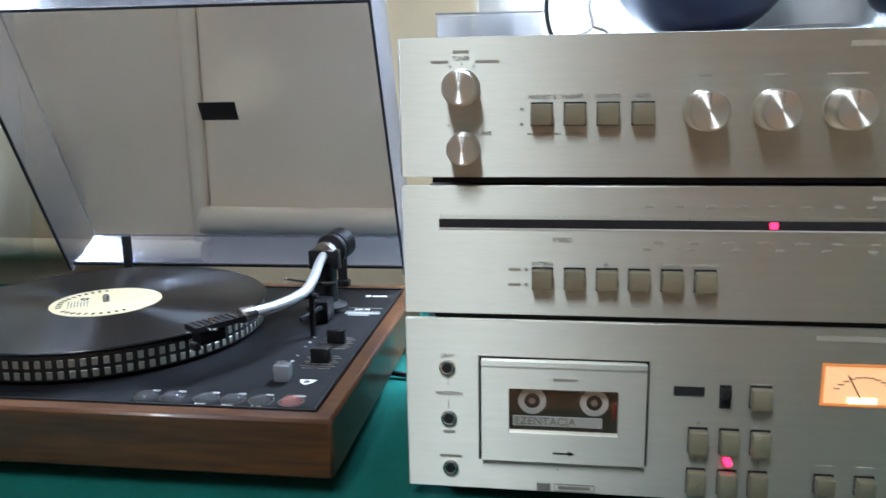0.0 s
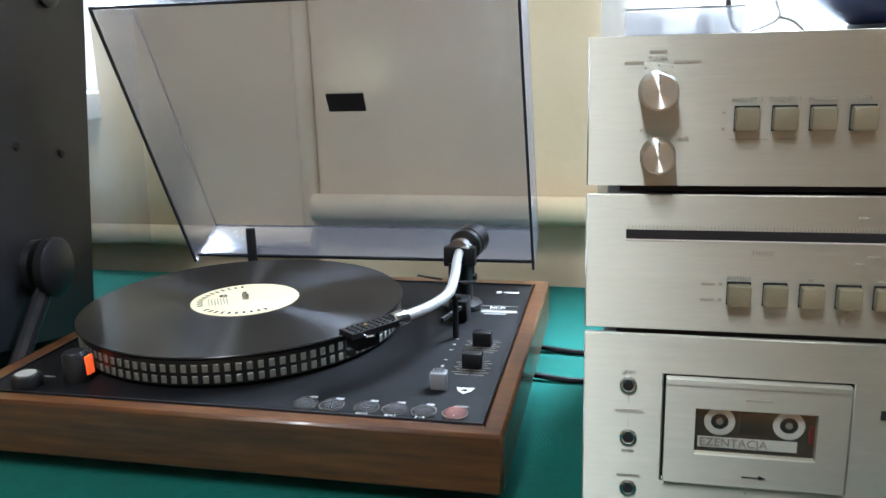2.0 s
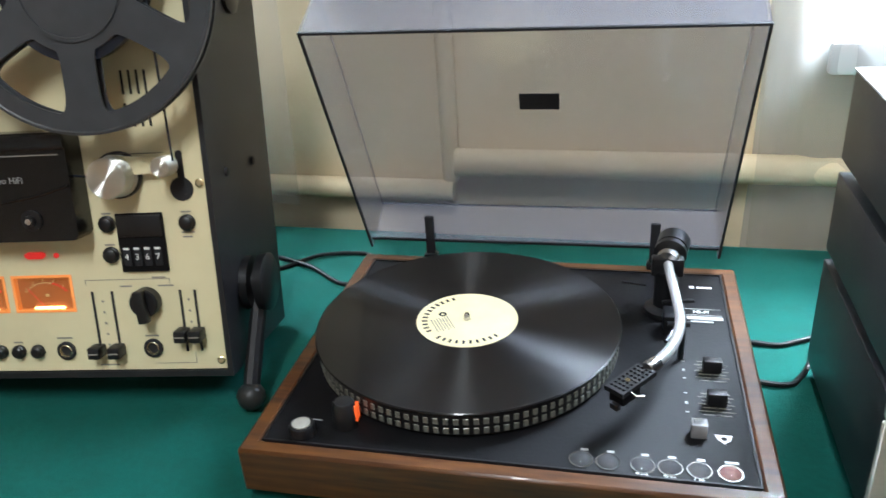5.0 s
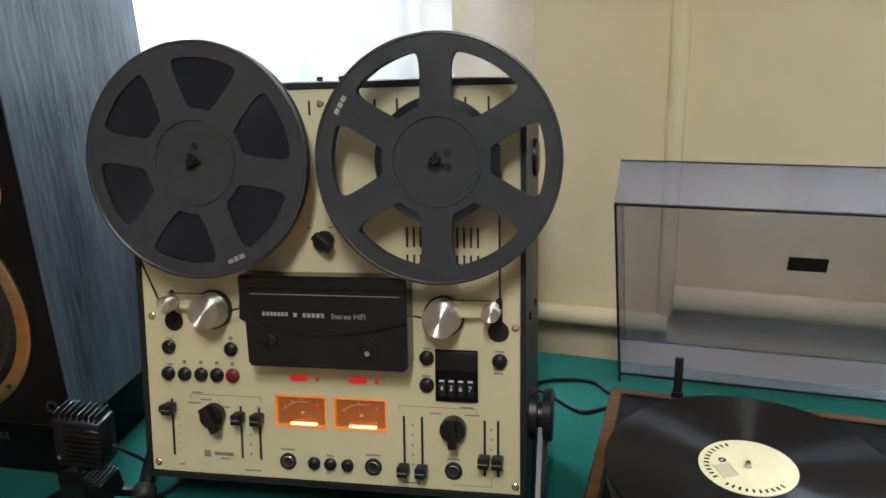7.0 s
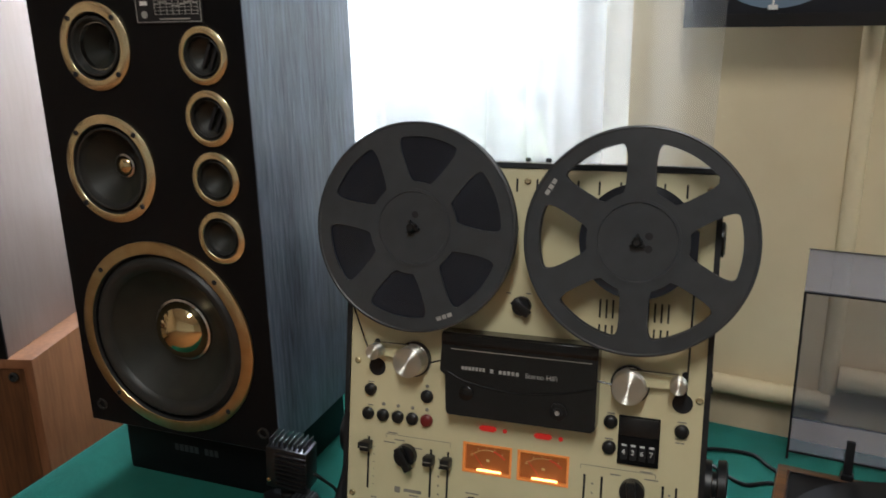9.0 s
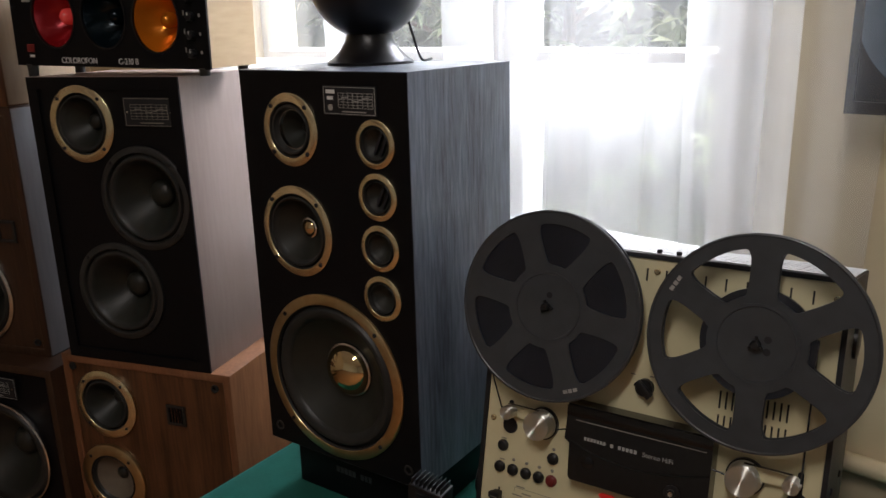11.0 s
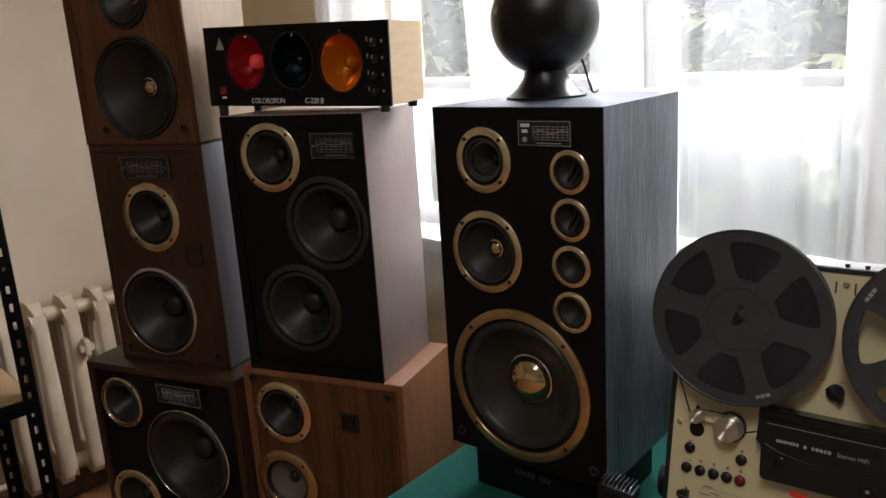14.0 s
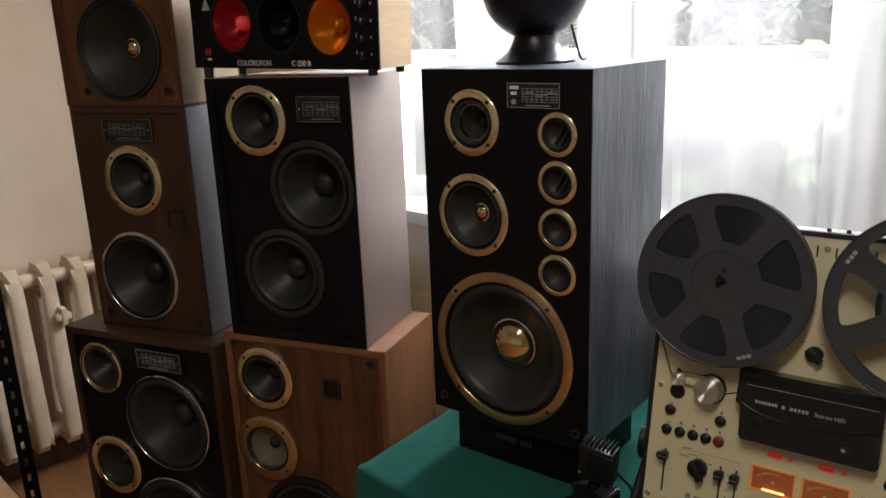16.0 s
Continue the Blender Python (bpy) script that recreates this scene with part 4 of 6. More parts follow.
# ---- the table and its cloth ----
def table():
    t = thing("table", pose(0, 0, ZF), "long table hidden under a green felt cloth", "table")
    h = T - ZF - 0.006
    for x, y in ((-1.48, 0.40), (-1.5, 1.0), (0.9, 0.38), (0.9, 1.0)):
        part("leg", box(x - 0.025, x + 0.025, y - 0.025, y + 0.025, 0, h - 0.03, 0.003), M_WALNUT, t)
    part("tabletop", plate([(-1.525, 0.35), (0.985, 0.32), (0.985, 1.03), (-1.61, 1.03)], [], h - 0.03, h), M_WALNUT, t)
    bm = bmesh.new()
    corners = [Vector(c) for c in ((-1.545, 0.330), (1.0, 0.300), (1.0, 1.045), (-1.63, 1.045))]
    loop = []
    for a, b in zip(corners, corners[1:] + corners[:1]):
        n = max(8, int((b - a).length / 0.02))
        loop += [(a + (b - a) * k / n, Vector(((b - a).y, -(b - a).x)).normalized()) for k in range(n)]
    rings = []
    for k, (drop, out) in enumerate(((0, -0.012), (0.0015, -0.004), (0.006, 0.001), (0.015, 0.004), (0.06, 0.006), (0.16, 0.012), (0.3, 0.016), (0.5, 0.02), (0.62, 0.022))):
        ring = []
        for i, (p, n) in enumerate(loop):
            w = math.sin(i * 0.33) * 0.5 + math.sin(i * 0.141 + 1) * 0.5
            q = p + n * (out + w * 0.028 * min(1, drop / 0.3) * (drop > 0.02))
            ring.append(bm.verts.new((q.x, q.y, T - drop)))
        rings.append(ring)
    for a, b in zip(rings, rings[1:]):
        for i in range(len(loop)):
            j = (i + 1) % len(loop)
            bm.faces.new((a[j], a[i], b[i], b[j]))
    bm.faces.new(rings[0])
    bmesh.ops.recalc_face_normals(bm, faces=bm.faces[:])
    single("tablecloth", bm, M_CLOTH, "deep green felt tablecloth hanging over the table edge", "tablecloth", soft=50)


table()


# ---- reel-to-reel tape deck ----
def reel_outline(rin, rout, spoke):
    """Six windows between straight spokes, with rounded corners."""
    holes = []
    for k in range(6):
        mid = radians(60 * k + 30)
        loop = []
        for r, steps in ((rin, (-1, -0.4, 0.4, 1)), (rout, (1, 0.5, 0, -0.5, -1))):
            half = radians(30) - math.asin(spoke / 2 / r)
            loop += [(r * math.cos(mid + s * half), r * math.sin(mid + s * half)) for s in steps]
        pts = [Vector(p) for p in loop]
        for _ in range(3):
            pts = [q for a, b in zip(pts, pts[1:] + pts[:1]) for q in (a * 0.78 + b * 0.22, a * 0.22 + b * 0.78)]
        holes.append([tuple(p) for p in pts])
    return holes


def reel(d, x, z, y, full, turn, label):
    r = thing("tape_reel", d @ pose(x, -y, z) @ Matrix.Rotation(radians(turn), 4, "Y"), label, "tape reel", "reels on the tape deck")
    R = 0.1264
    holes = reel_outline(0.056, 0.1095, 0.031)
    front = plate(circle(0, 0, R, 96), holes + [circle(0, 0, 0.006, 16)], 0.0, 0.0022, FRONT)
    part("front_flange", front, M_REEL, r)
    part("back_flange", plate(circle(0, 0, R, 96), reel_outline(0.056, 0.1095, 0.031), -0.0105, -0.0085, FRONT), M_REEL, r)
    part("hub", lathe([(0.050, -0.0082), (0.050, -0.0002), (0, -0.0002)], FRONT, 48), M_REEL, r)
    part("hub_ring", lathe([(0.047, 0.0021), (0.047, 0.0038), (0.0435, 0.0038), (0.043, 0.0021)], FRONT, 56), M_REEL, r, "raised hub ring")
    part("rim_bead", lathe([(R - 0.0035, 0.0021), (R - 0.002, 0.0032), (R + 0.0003, 0.0026), (R + 0.0003, -0.001)], FRONT, 96), M_REEL, r)
    part("spindle", lathe([(0.0052, 0.0021), (0.0052, 0.011), (0.0035, 0.013), (0, 0.013)], FRONT, 20), M_BLKPLAST, r, "black spindle")
    for a in (90, 210, 330):
        part("spindle_key", moved(box(-0.0013, 0.0013, -0.008, -0.0022, 0.0040, 0.0090), Matrix.Rotation(radians(a), 4, "Y")), M_BLKPLAST, r)
    for a, rr in ((0, 0.014), (60, 0.014)) if not full else ((90, 0.016),):
        part("drive_hole", lathe([(0.0042, 0.0024), (0, 0.0024)], FRONT @ Matrix.Translation((rr * math.cos(radians(a)), rr * math.sin(radians(a)), 0)), 18), M_INK, r)
    part("maker_mark", moved(bars([(-0.007, 0, 0.006, 0.0046), (0.0, 0, 0.005, 0.0052), (0.0072, 0, 0.006, 0.0046)], Matrix.Translation((0, -0.113, 0.0024))), FRONT @ Matrix.Rotation(radians(32 if full else 270), 4, "Z")), M_SILVERINK, r)
    if full:
        part("tape_pack", lathe([(0.050, -0.008), (0.112, -0.008), (0.112, -0.0005), (0.049, -0.0005)], FRONT, 80), M_TAPE, r, "wound dark tape")
    else:
        part("tape_pack", lathe([(0.050, -0.008), (0.064, -0.008), (0.064, -0.0005), (0.049, -0.0005)], FRONT, 64), M_TAPE, r, "few turns of dark tape")
    return r


def slider(d, x, zt, zb, zk, w=0.0125, nub=False):
    s = part("slider_slot", box(x - 0.0013, x + 0.0013, -0.0006, -0.0001, zb, zt), M_INK, d)
    k = part("slider_knob", box(x - w / 2, x + w / 2, -0.017, -0.0005, zk - 0.0062, zk + 0.0062, 0.0018), M_BLKPLAST, s)
    part("grip_line", box(x - w / 2 + 0.0008, x + w / 2 - 0.0008, -0.0176, -0.0168, zk - 0.0006, zk + 0.0006), M_GREYINK, k)
    if nub:
        part("nub", box(x - w / 2 - 0.004, x - w / 2 + 0.002, -0.014, -0.004, zk - 0.004, zk + 0.004, 0.001), M_BLKPLAST, k)


def round_button(d, x, z, r, mt, cap=None, h=0.006):
    b = part("button", lathe([(r, 0.0), (r, 0.0028), (r * 0.86, 0.0036), (r * 0.80, h), (r * 0.6, h + 0.0012), (0, h + 0.0014)], face(x, z), 24), mt, d)
    return b


def meter(d, x0, z0, x1, z1):
    w, h = x1 - x0, z1 - z0
    f = part("level_meter", plate(rect(x0, z0, x1, z1), [rect(x0 + 0.0026, z0 + 0.0026, x1 - 0.0026, z1 - 0.0026)], -0.006, 0.0008, FRONT), M_VUEDGE, d, "orange-lit level meter")
    part("scale", box(x0 + 0.002, x1 - 0.002, 0.0055, 0.0065, z0 + 0.002, z1 - 0.002), M_VU, f)
    arc, red = [], []
    for k in range(14):
        a = radians(140 - k * 7.5)
        px, pz = (x0 + x1) / 2 + w * 0.44 * math.cos(a), z0 + h * 0.1 + h * 0.66 * math.sin(a)
        (red if k > 8 else arc).append((px, pz, 0.0034, 0.0007 if k < 9 else 0.0016))
        if k % 3 == 0:
            arc.append((px, pz + 0.0025, 0.0006, 0.0026))
    part("scale_arc", bars(arc + [((x0 + x1) / 2, z0 + h * 0.42, 0.004, 0.003)], face(0, 0, 0.0054)), M_PAPER, f)
    part("overload_arc", bars(red, face(0, 0, 0.0053)), M_RED, f)
    part("needle", tube([((x0 + x1) / 2 - 0.003, 0.004, z0 + 0.004), (x0 + w * 0.2, 0.004, z0 + h * 0.62)], 0.0004, 6), M_RED, f)
    part("bulb", box(x0 + w * 0.28, x1 - w * 0.22, 0.002, 0.005, z0 + 0.0022, z0 + 0.0048, 0.001), M_BULB, f, "glowing meter bulb")
    part("window", box(x0 + 0.0026, x1 - 0.0026, 0.0002, 0.0006, z0 + 0.0026, z1 - 0.0026), M_METERGLASS, f).visible_shadow = False


def tape_deck():
    m = pose(-1.0458, 0.5301, 0.8068, -12.15, -0.55, 8.7)
    d = thing("tape_deck", m, "cream-fronted reel-to-reel tape deck with lit meters", "tape deck")
    part("front_panel", plate(rect(-0.010, -0.0125, 0.4305, 0.432), [rect(0.1478, 0.0503, 0.2110, 0.0889), rect(0.2180, 0.0503, 0.2818, 0.0889)], -0.004, 0.0, FRONT), M_CREAM, d, "cream enamelled front panel")
    part("casing", plate(rect(-0.0165, -0.020, 0.437, 0.4385), [rect(-0.0108, -0.0135, 0.4313, 0.4328)], -0.178, 0.0025, FRONT), M_BLACKBOX, d, "black casing")
    part("inner_shell", box(-0.0145, 0.435, 0.0085, 0.176, -0.018, 0.4365), M_BLACKBOX, d)
    # vented top
    slots = [rect(0.02 + i * 0.0125, -0.15 + j * 0.024, 0.029 + i * 0.0125, -0.143 + j * 0.024) for i in range(32) for j in range(6)]
    part("vented_top", plate(rect(-0.015, -0.172, 0.4355, -0.004), slots, 0.0, 0.0015, Matrix.Translation((0, 0, 0.4388)) @ Matrix.Diagonal((1, -1, 1, 1))), M_GREYSTEEL, d, "perforated grey top", soft=0)
    for x in (0.212, 0.237, 0.422):
        part("catch", box(x - 0.003, x + 0.003, 0.004, 0.01, 0.4405, 0.4455, 0.001), M_INK, d)
    # vents behind the reels
    vents = []
    for x0 in (0.30, 0.355):
        for k in range(4):
            for zz in (0.242, 0.272):
                vents.append((x0 + k * 0.0075 + 0.008, zz, 0.0022, 0.022))
    for k in range(16):
        vents.append((0.03 + k * 0.0245, 0.412, 0.0022, 0.016))
    part("vent_slot", bars(vents, face(0, 0, 0), 0.0005), M_INK, d, "dark vent slots", kind="stuff")
    for x, z in ((-0.0025, -0.0023), (0.4255, -0.003), (0.4255, 0.176), (0.2145, 0.417), (0.0, 0.176), (0.4225, 0.414)):
        part("screw", lathe([(0.0042, 0), (0.0042, 0.0016), (0.003, 0.0024), (0, 0.0022)], face(x, z), 16), M_GOLD, d)
    # spindles behind the reels
    for x in (0.089, 0.351):
        part("reel_table", lathe([(0.052, 0.0), (0.052, 0.022), (0.03, 0.026), (0.012, 0.030), (0.012, 0.042), (0, 0.042)], face(x, 0.356), 48), M_BLKPLAST, d, "black reel turntable")
    # head cover
    cov = [(0.124, 0.2316), (0.313, 0.2316), (0.3133, 0.134), (0.309, 0.1296), (0.135, 0.1296), (0.1315, 0.134), (0.1295, 0.178), (0.1222, 0.183)]
    hc = part("head_cover", plate(cov, [], 0.0005, 0.028, FRONT), M_GLOSSBLACK, d, "glossy black head cover")
    part("cover_ridge", box(0.1235, 0.3135, -0.031, -0.0285, 0.216, 0.2300, 0.001), M_GLOSSBLACK, hc)
    part("cover_crease", tube(smooth_path([(0.1335, -0.0281, 0.182), (0.160, -0.0281, 0.172), (0.2165, -0.0281, 0.1655), (0.273, -0.0281, 0.172), (0.3115, -0.0281, 0.182)]), 0.0013, 8), M_GLOSSBLACK, hc)
    part("cover_knob", lathe([(0.009, 0.028), (0.009, 0.0295), (0.006, 0.031), (0, 0.031)], face(0.157, 0.158), 24), M_GLOSSBLACK, hc)
    part("cover_line", box(0.136, 0.306, -0.0287, -0.0281, 0.2105, 0.2115), M_GREYINK, hc)
    part("name_bar", bars([(0.1515 + 0.0044 * k, 0.189, 0.0031, 0.0042) for k in range(7)] + [(0.188 + 0.0052 * k, 0.1885, 0.0037, 0.0046) for k in range(7) if k != 1], face(0, 0, -0.0283)), M_SILVERINK, hc)
    words("Stereo HiFi", 0.0085, face(0.2285, 0.188, -0.0283), M_SILVERINK, hc)
    part("pressure_wheel", lathe([(0.010, 0.028), (0.010, 0.030), (0.0055, 0.0305), (0.005, 0.034), (0, 0.034)], face(0.270, 0.150), 24), M_BLKPLAST, hc)
    part("wheel_screw", lathe([(0.0035, 0.0338), (0.003, 0.0352), (0, 0.035)], face(0.270, 0.150), 14), M_STEEL, hc)
    # rollers and tension arms
    for x, tx, s in ((0.0785, 0.0324, 1), (0.3480, 0.4022, -1)):
        g = part("guide_roller", lathe([(0.0205, 0.0005), (0.0205, 0.008), (0.0178, 0.009), (0.0178, 0.010), (0.0192, 0.011), (0.0192, 0.027), (0.0180, 0.028), (0, 0.0280)], face(x, 0.1865), 44), M_ALUKNOB, d, "turned aluminium tape roller")
        part("roller_base", lathe([(0.0225, 0.0), (0.0225, 0.006), (0, 0.006)], face(x, 0.1865), 40), M_BLKPLAST, g)
        a = part("tension_roller", lathe([(0.0095, 0.012), (0.0095, 0.029), (0.0085, 0.031), (0, 0.031)], face(tx, 0.1955), 30), M_ALUKNOB, d)
        part("tension_slot", plate([(tx - s * 0.006 + 0.0035 * math.cos(t), 0.168 + (0.036 if math.sin(t) > 0 else 0) + 0.0035 * math.sin(t)) for t in [k * math.pi / 8 for k in range(16)]], [], 0.0, 0.0006, FRONT), M_INK, a)
        part("slot_hole", lathe([(0.0115, 0), (0.0115, 0.0008), (0.0098, 0.0008), (0.0098, 0.0003), (0, 0.0003)], face(tx - s * 0.005, 0.1705), 28), M_INK, a)
        arm = plate([(x - s * 0.004, 0.1865), (x, 0.2055), (tx, 0.2015), (tx + s * -0.004, 0.1885)], [], 0.0075, 0.0105, FRONT)
        part("tension_arm", arm, M_CREAM, a, "cream tension arm")
        # ribbon of tape between roller and tension arm
        part("tape_ribbon", box(min(x, tx), max(x, tx), -0.024, -0.018, 0.208, 0.2083), M_TAPE, a)
    part("tape_path", tube([(0.0324 - 0.009, -0.021, 0.196), (0.089 - 0.112, -0.038, 0.33)], 0.0011, 6), M_TAPE, d)
    part("tape_path", tube([(0.105, -0.021, 0.188), (0.1295, -0.021, 0.196)], 0.0011, 6), M_TAPE, d)
    part("tape_path", tube([(0.4022 + 0.009, -0.021, 0.2), (0.351 + 0.062, -0.038, 0.37)], 0.0011, 6), M_TAPE, d)
    part("tape_path", tube([(0.331, -0.021, 0.188), (0.313, -0.021, 0.19)], 0.0011, 6), M_TAPE, d)
    # push buttons
    for x, z in ((0.0195, 0.140), (0.0973, 0.140), (0.017, 0.108), (0.0379, 0.108), (0.0585, 0.1082), (0.0784, 0.1084), (0.328, 0.139), (0.3277, 0.108), (0.4085, 0.138)):
        round_button(d, x, z, 0.0082, M_BLKPLAST)
    round_button(d, 0.098, 0.1086, 0.0082, M_DULLRED)
    for x in (0.0973, 0.0379, 0.0585, 0.0784, 0.098):
        part("indicator", lathe([(0.0024, 0), (0.0024, 0.001), (0, 0.0016)], face(x, 0.153 if x == 0.0973 else 0.1225), 12), M_GREYINK, d)
    # red windows
    for x in (0.1792, 0.2486):
        part("red_window", plate([(x - 0.0075, 0.1062), (x + 0.0075, 0.1062), (x + 0.0108, 0.1083), (x + 0.0108, 0.1107), (x + 0.0075, 0.1128), (x - 0.0075, 0.1128), (x - 0.0108, 0.1107), (x - 0.0108, 0.1083)], [], 0, 0.0022, FRONT), M_RED, d, "red indicator window", soft=0)
    for x in (0.2007, 0.2702):
        part("indicator", lathe([(0.0028, 0), (0.0028, 0.001), (0, 0.0016)], face(x, 0.1088), 12), M_RED, d)
    meter(d, 0.1478, 0.0503, 0.2110, 0.0889)
    meter(d, 0.2180, 0.0503, 0.2818, 0.0889)
    # counter
    c = part("counter", box(0.3376, 0.3849, -0.0035, -0.0005, 0.0907, 0.1491, 0.001), M_BLACK, d, "black four-digit tape counter")
    part("counter_hood", box(0.3390, 0.3835, -0.0055, -0.0034, 0.126, 0.1475, 0.001), M_BLKPLAST, c)
    for k, n in enumerate("4367"):
        part("digit_wheel", box(0.3415 + k * 0.0105, 0.3490 + k * 0.0105, -0.0044, -0.0034, 0.097, 0.116, 0.0008), M_INK, c)
        words(n, 0.0085, face(0.3427 + k * 0.0105, 0.106, -0.0046), M_WHITEINK, c, "digit")
        part("reset_mark", bars([(0.3452 + k * 0.0105, 0.1145, 0.0055, 0.0022)], face(0, 0, -0.0046)), M_WHITEINK, c)
    # knobs
    def pointer_knob(x, z, turn, r=0.0145, h=0.02):
        k = part("selector_knob", lathe([(r, 0.0), (r, h * 0.5), (r * 0.9, h * 0.6), (0, h * 0.6)], face(x, z), 32), M_BLKPLAST, d, "black pointer knob")
        part("grip", moved(box(-0.005, 0.005, -h, -h * 0.5, -r, r * 1.25, 0.0015), Matrix.Translation((x, 0, z)) @ Matrix.Rotation(radians(turn), 4, "Y")), M_BLKPLAST, k)
    pointer_knob(0.0722, 0.060, 150)
    pointer_knob(0.3573, 0.060, 175)
    pointer_knob(0.2147, 0.267, 130, 0.0115, 0.016)
    slider(d, 0.0188, 0.0769, 0.0076, 0.0673, nub=True)
    for x, z in ((0.1055, 0.060), (0.1285, 0.060)):
        slider(d, x, 0.0718, 0.0085, z)
    for x in (0.3008, 0.3214):
        slider(d, x, 0.0708, 0.0030, 0.0105)
    for x in (0.3917, 0.4066):
        slider(d, x, 0.0705, 0.0065, 0.0265)
    # sockets and small buttons along the foot
    for x, z in ((0.1621, 0.0091), (0.2643, 0.0090), (0.3566, 0.0106)):
        s = part("jack_socket", lathe([(0.0098, 0), (0.0098, 0.0022), (0.0085, 0.003), (0.0068, 0.003), (0.0062, 0.0006), (0, 0.0004)], face(x, z), 28), M_INK, d)
        part("jack_sleeve", lathe([(0.0068, 0.0029), (0.0062, 0.0034), (0.0052, 0.0008)], face(x, z), 24), M_GOLD, s)
    for x in (0.1937, 0.2133, 0.2336):
        round_button(d, x, 0.0088, 0.0072, M_BLKPLAST)
    # printed lines and unreadable captions
    lines = [(0.087, 0.0838, 0.088, 0.0006), (0.043, 0.081, 0.0006, 0.006), (0.131, 0.081, 0.0006, 0.006), (0.339, 0.0825, 0.087, 0.0006), (0.2957, 0.080, 0.0006, 0.005), (0.3825, 0.080, 0.0006, 0.005), (0.378, -0.006, 0.043, 0.0006), (0.3995, 0.0, 0.0006, 0.012)]
    caps = [(0.052, 0.086, 0.013, 0.0017), (0.062, 0.0775, 0.014, 0.0016), (0.048, 0.073, 0.016, 0.0016), (0.087, 0.070, 0.012, 0.0016), (0.162, 0.023, 0.017, 0.0016), (0.264, 0.0225, 0.016, 0.0016), (0.213, 0.0185, 0.009, 0.0016), (0.3566, 0.0235, 0.014, 0.0016), (0.372, 0.084, 0.014, 0.0016), (0.337, 0.0755, 0.012, 0.0016), (0.378, 0.0755, 0.016, 0.0016), (0.118, -0.0055, 0.02, 0.0016), (0.308, -0.007, 0.02, 0.0016), (0.028, -0.0035, 0.008, 0.0016), (0.408, 0.1485, 0.010, 0.0016), (0.408, 0.1285, 0.013, 0.0016), (0.407, 0.124, 0.010, 0.0016), (0.0195, 0.150, 0.008, 0.0016), (0.0195, 0.119, 0.008, 0.0016), (0.328, 0.149, 0.009, 0.0016), (0.327, 0.118, 0.010, 0.0016), (0.197, 0.281, 0.006, 0.0016), (0.222, 0.282, 0.006, 0.0016)]
    ticks = [(x, 0.0145 + k * 0.0115, 0.0022, 0.0022) for x in (0.1165, 0.3105, 0.3992) for k in range(5)] + [(0.0265, 0.014 + k * 0.010, 0.0018, 0.0012) for k in range(6)]
    part("printed_caption", bars(lines + caps + ticks, face(0, 0, 0)), M_GREYINK, d, "fine grey captions", kind="stuff")
    part("maker_mark", join(bars([(0.061, 0.0118, 0.008, 0.0078)], face(0, 0, 0)), bars([(0.082, 0.0125, 0.024, 0.0042), (0.084, 0.0068, 0.012, 0.0016)], face(0, 0, 0))), M_GREYINK, d, "dark maker's mark")
    # swivel legs with ball feet, and side fittings
    for x, s in ((0.437, 1), (-0.0165, -1)):
        g = part("swivel_leg", join(moved(lathe([(0.029, 0), (0.029, 0.008), (0.016, 0.009), (0.016, 0.014), (0.030, 0.015), (0.031, 0.024), (0.028, 0.026), (0, 0.026)], None, 36), Matrix.Translation((x, 0.066, 0.058)) @ Matrix.Rotation(radians(90 * s), 4, "Y")),
                                    tube([(x + s * 0.012, 0.066, 0.045), (x + s * 0.012, 0.035, 0.0), (x + s * 0.012, 0.010, -0.038)], 0.009, 10)), M_BLKPLAST, d, "black swivelling support leg")
        part("ball_foot", lathe([(0.0145 * math.sin(a), -0.0145 * math.cos(a)) for a in [i * math.pi / 12 for i in range(13)]], Matrix.Translation((x + s * 0.012, 0.006, -0.046)), 20), M_RUBBER, g)
        part("side_boss", moved(lathe([(0.022, 0), (0.022, 0.004), (0.018, 0.006), (0, 0.006)], None, 32), Matrix.Translation((x, 0.10, 0.355)) @ Matrix.Rotation(radians(90 * s), 4, "Y")), M_BLKPLAST, d)
        for y, z in ((0.04, 0.18), (0.12, 0.18)):
            part("side_screw", moved(lathe([(0.005, 0), (0.004, 0.002), (0, 0.0025)], None, 14), Matrix.Translation((x, y, z)) @ Matrix.Rotation(radians(90 * s), 4, "Y")), M_INK, d)
    for x in (0.03, 0.39):
        part("rear_foot", box(x - 0.012, x + 0.012, 0.150, 0.172, -0.0265, -0.0185, 0.002), M_RUBBER, d)
    reel(m, 0.0868, 0.3562, 0.044, True, 9, "full dark grey plastic tape reel on the deck")
    reel(m, 0.3501, 0.3552, 0.046, False, 30, "nearly empty dark grey plastic tape reel on the deck")


tape_deck()


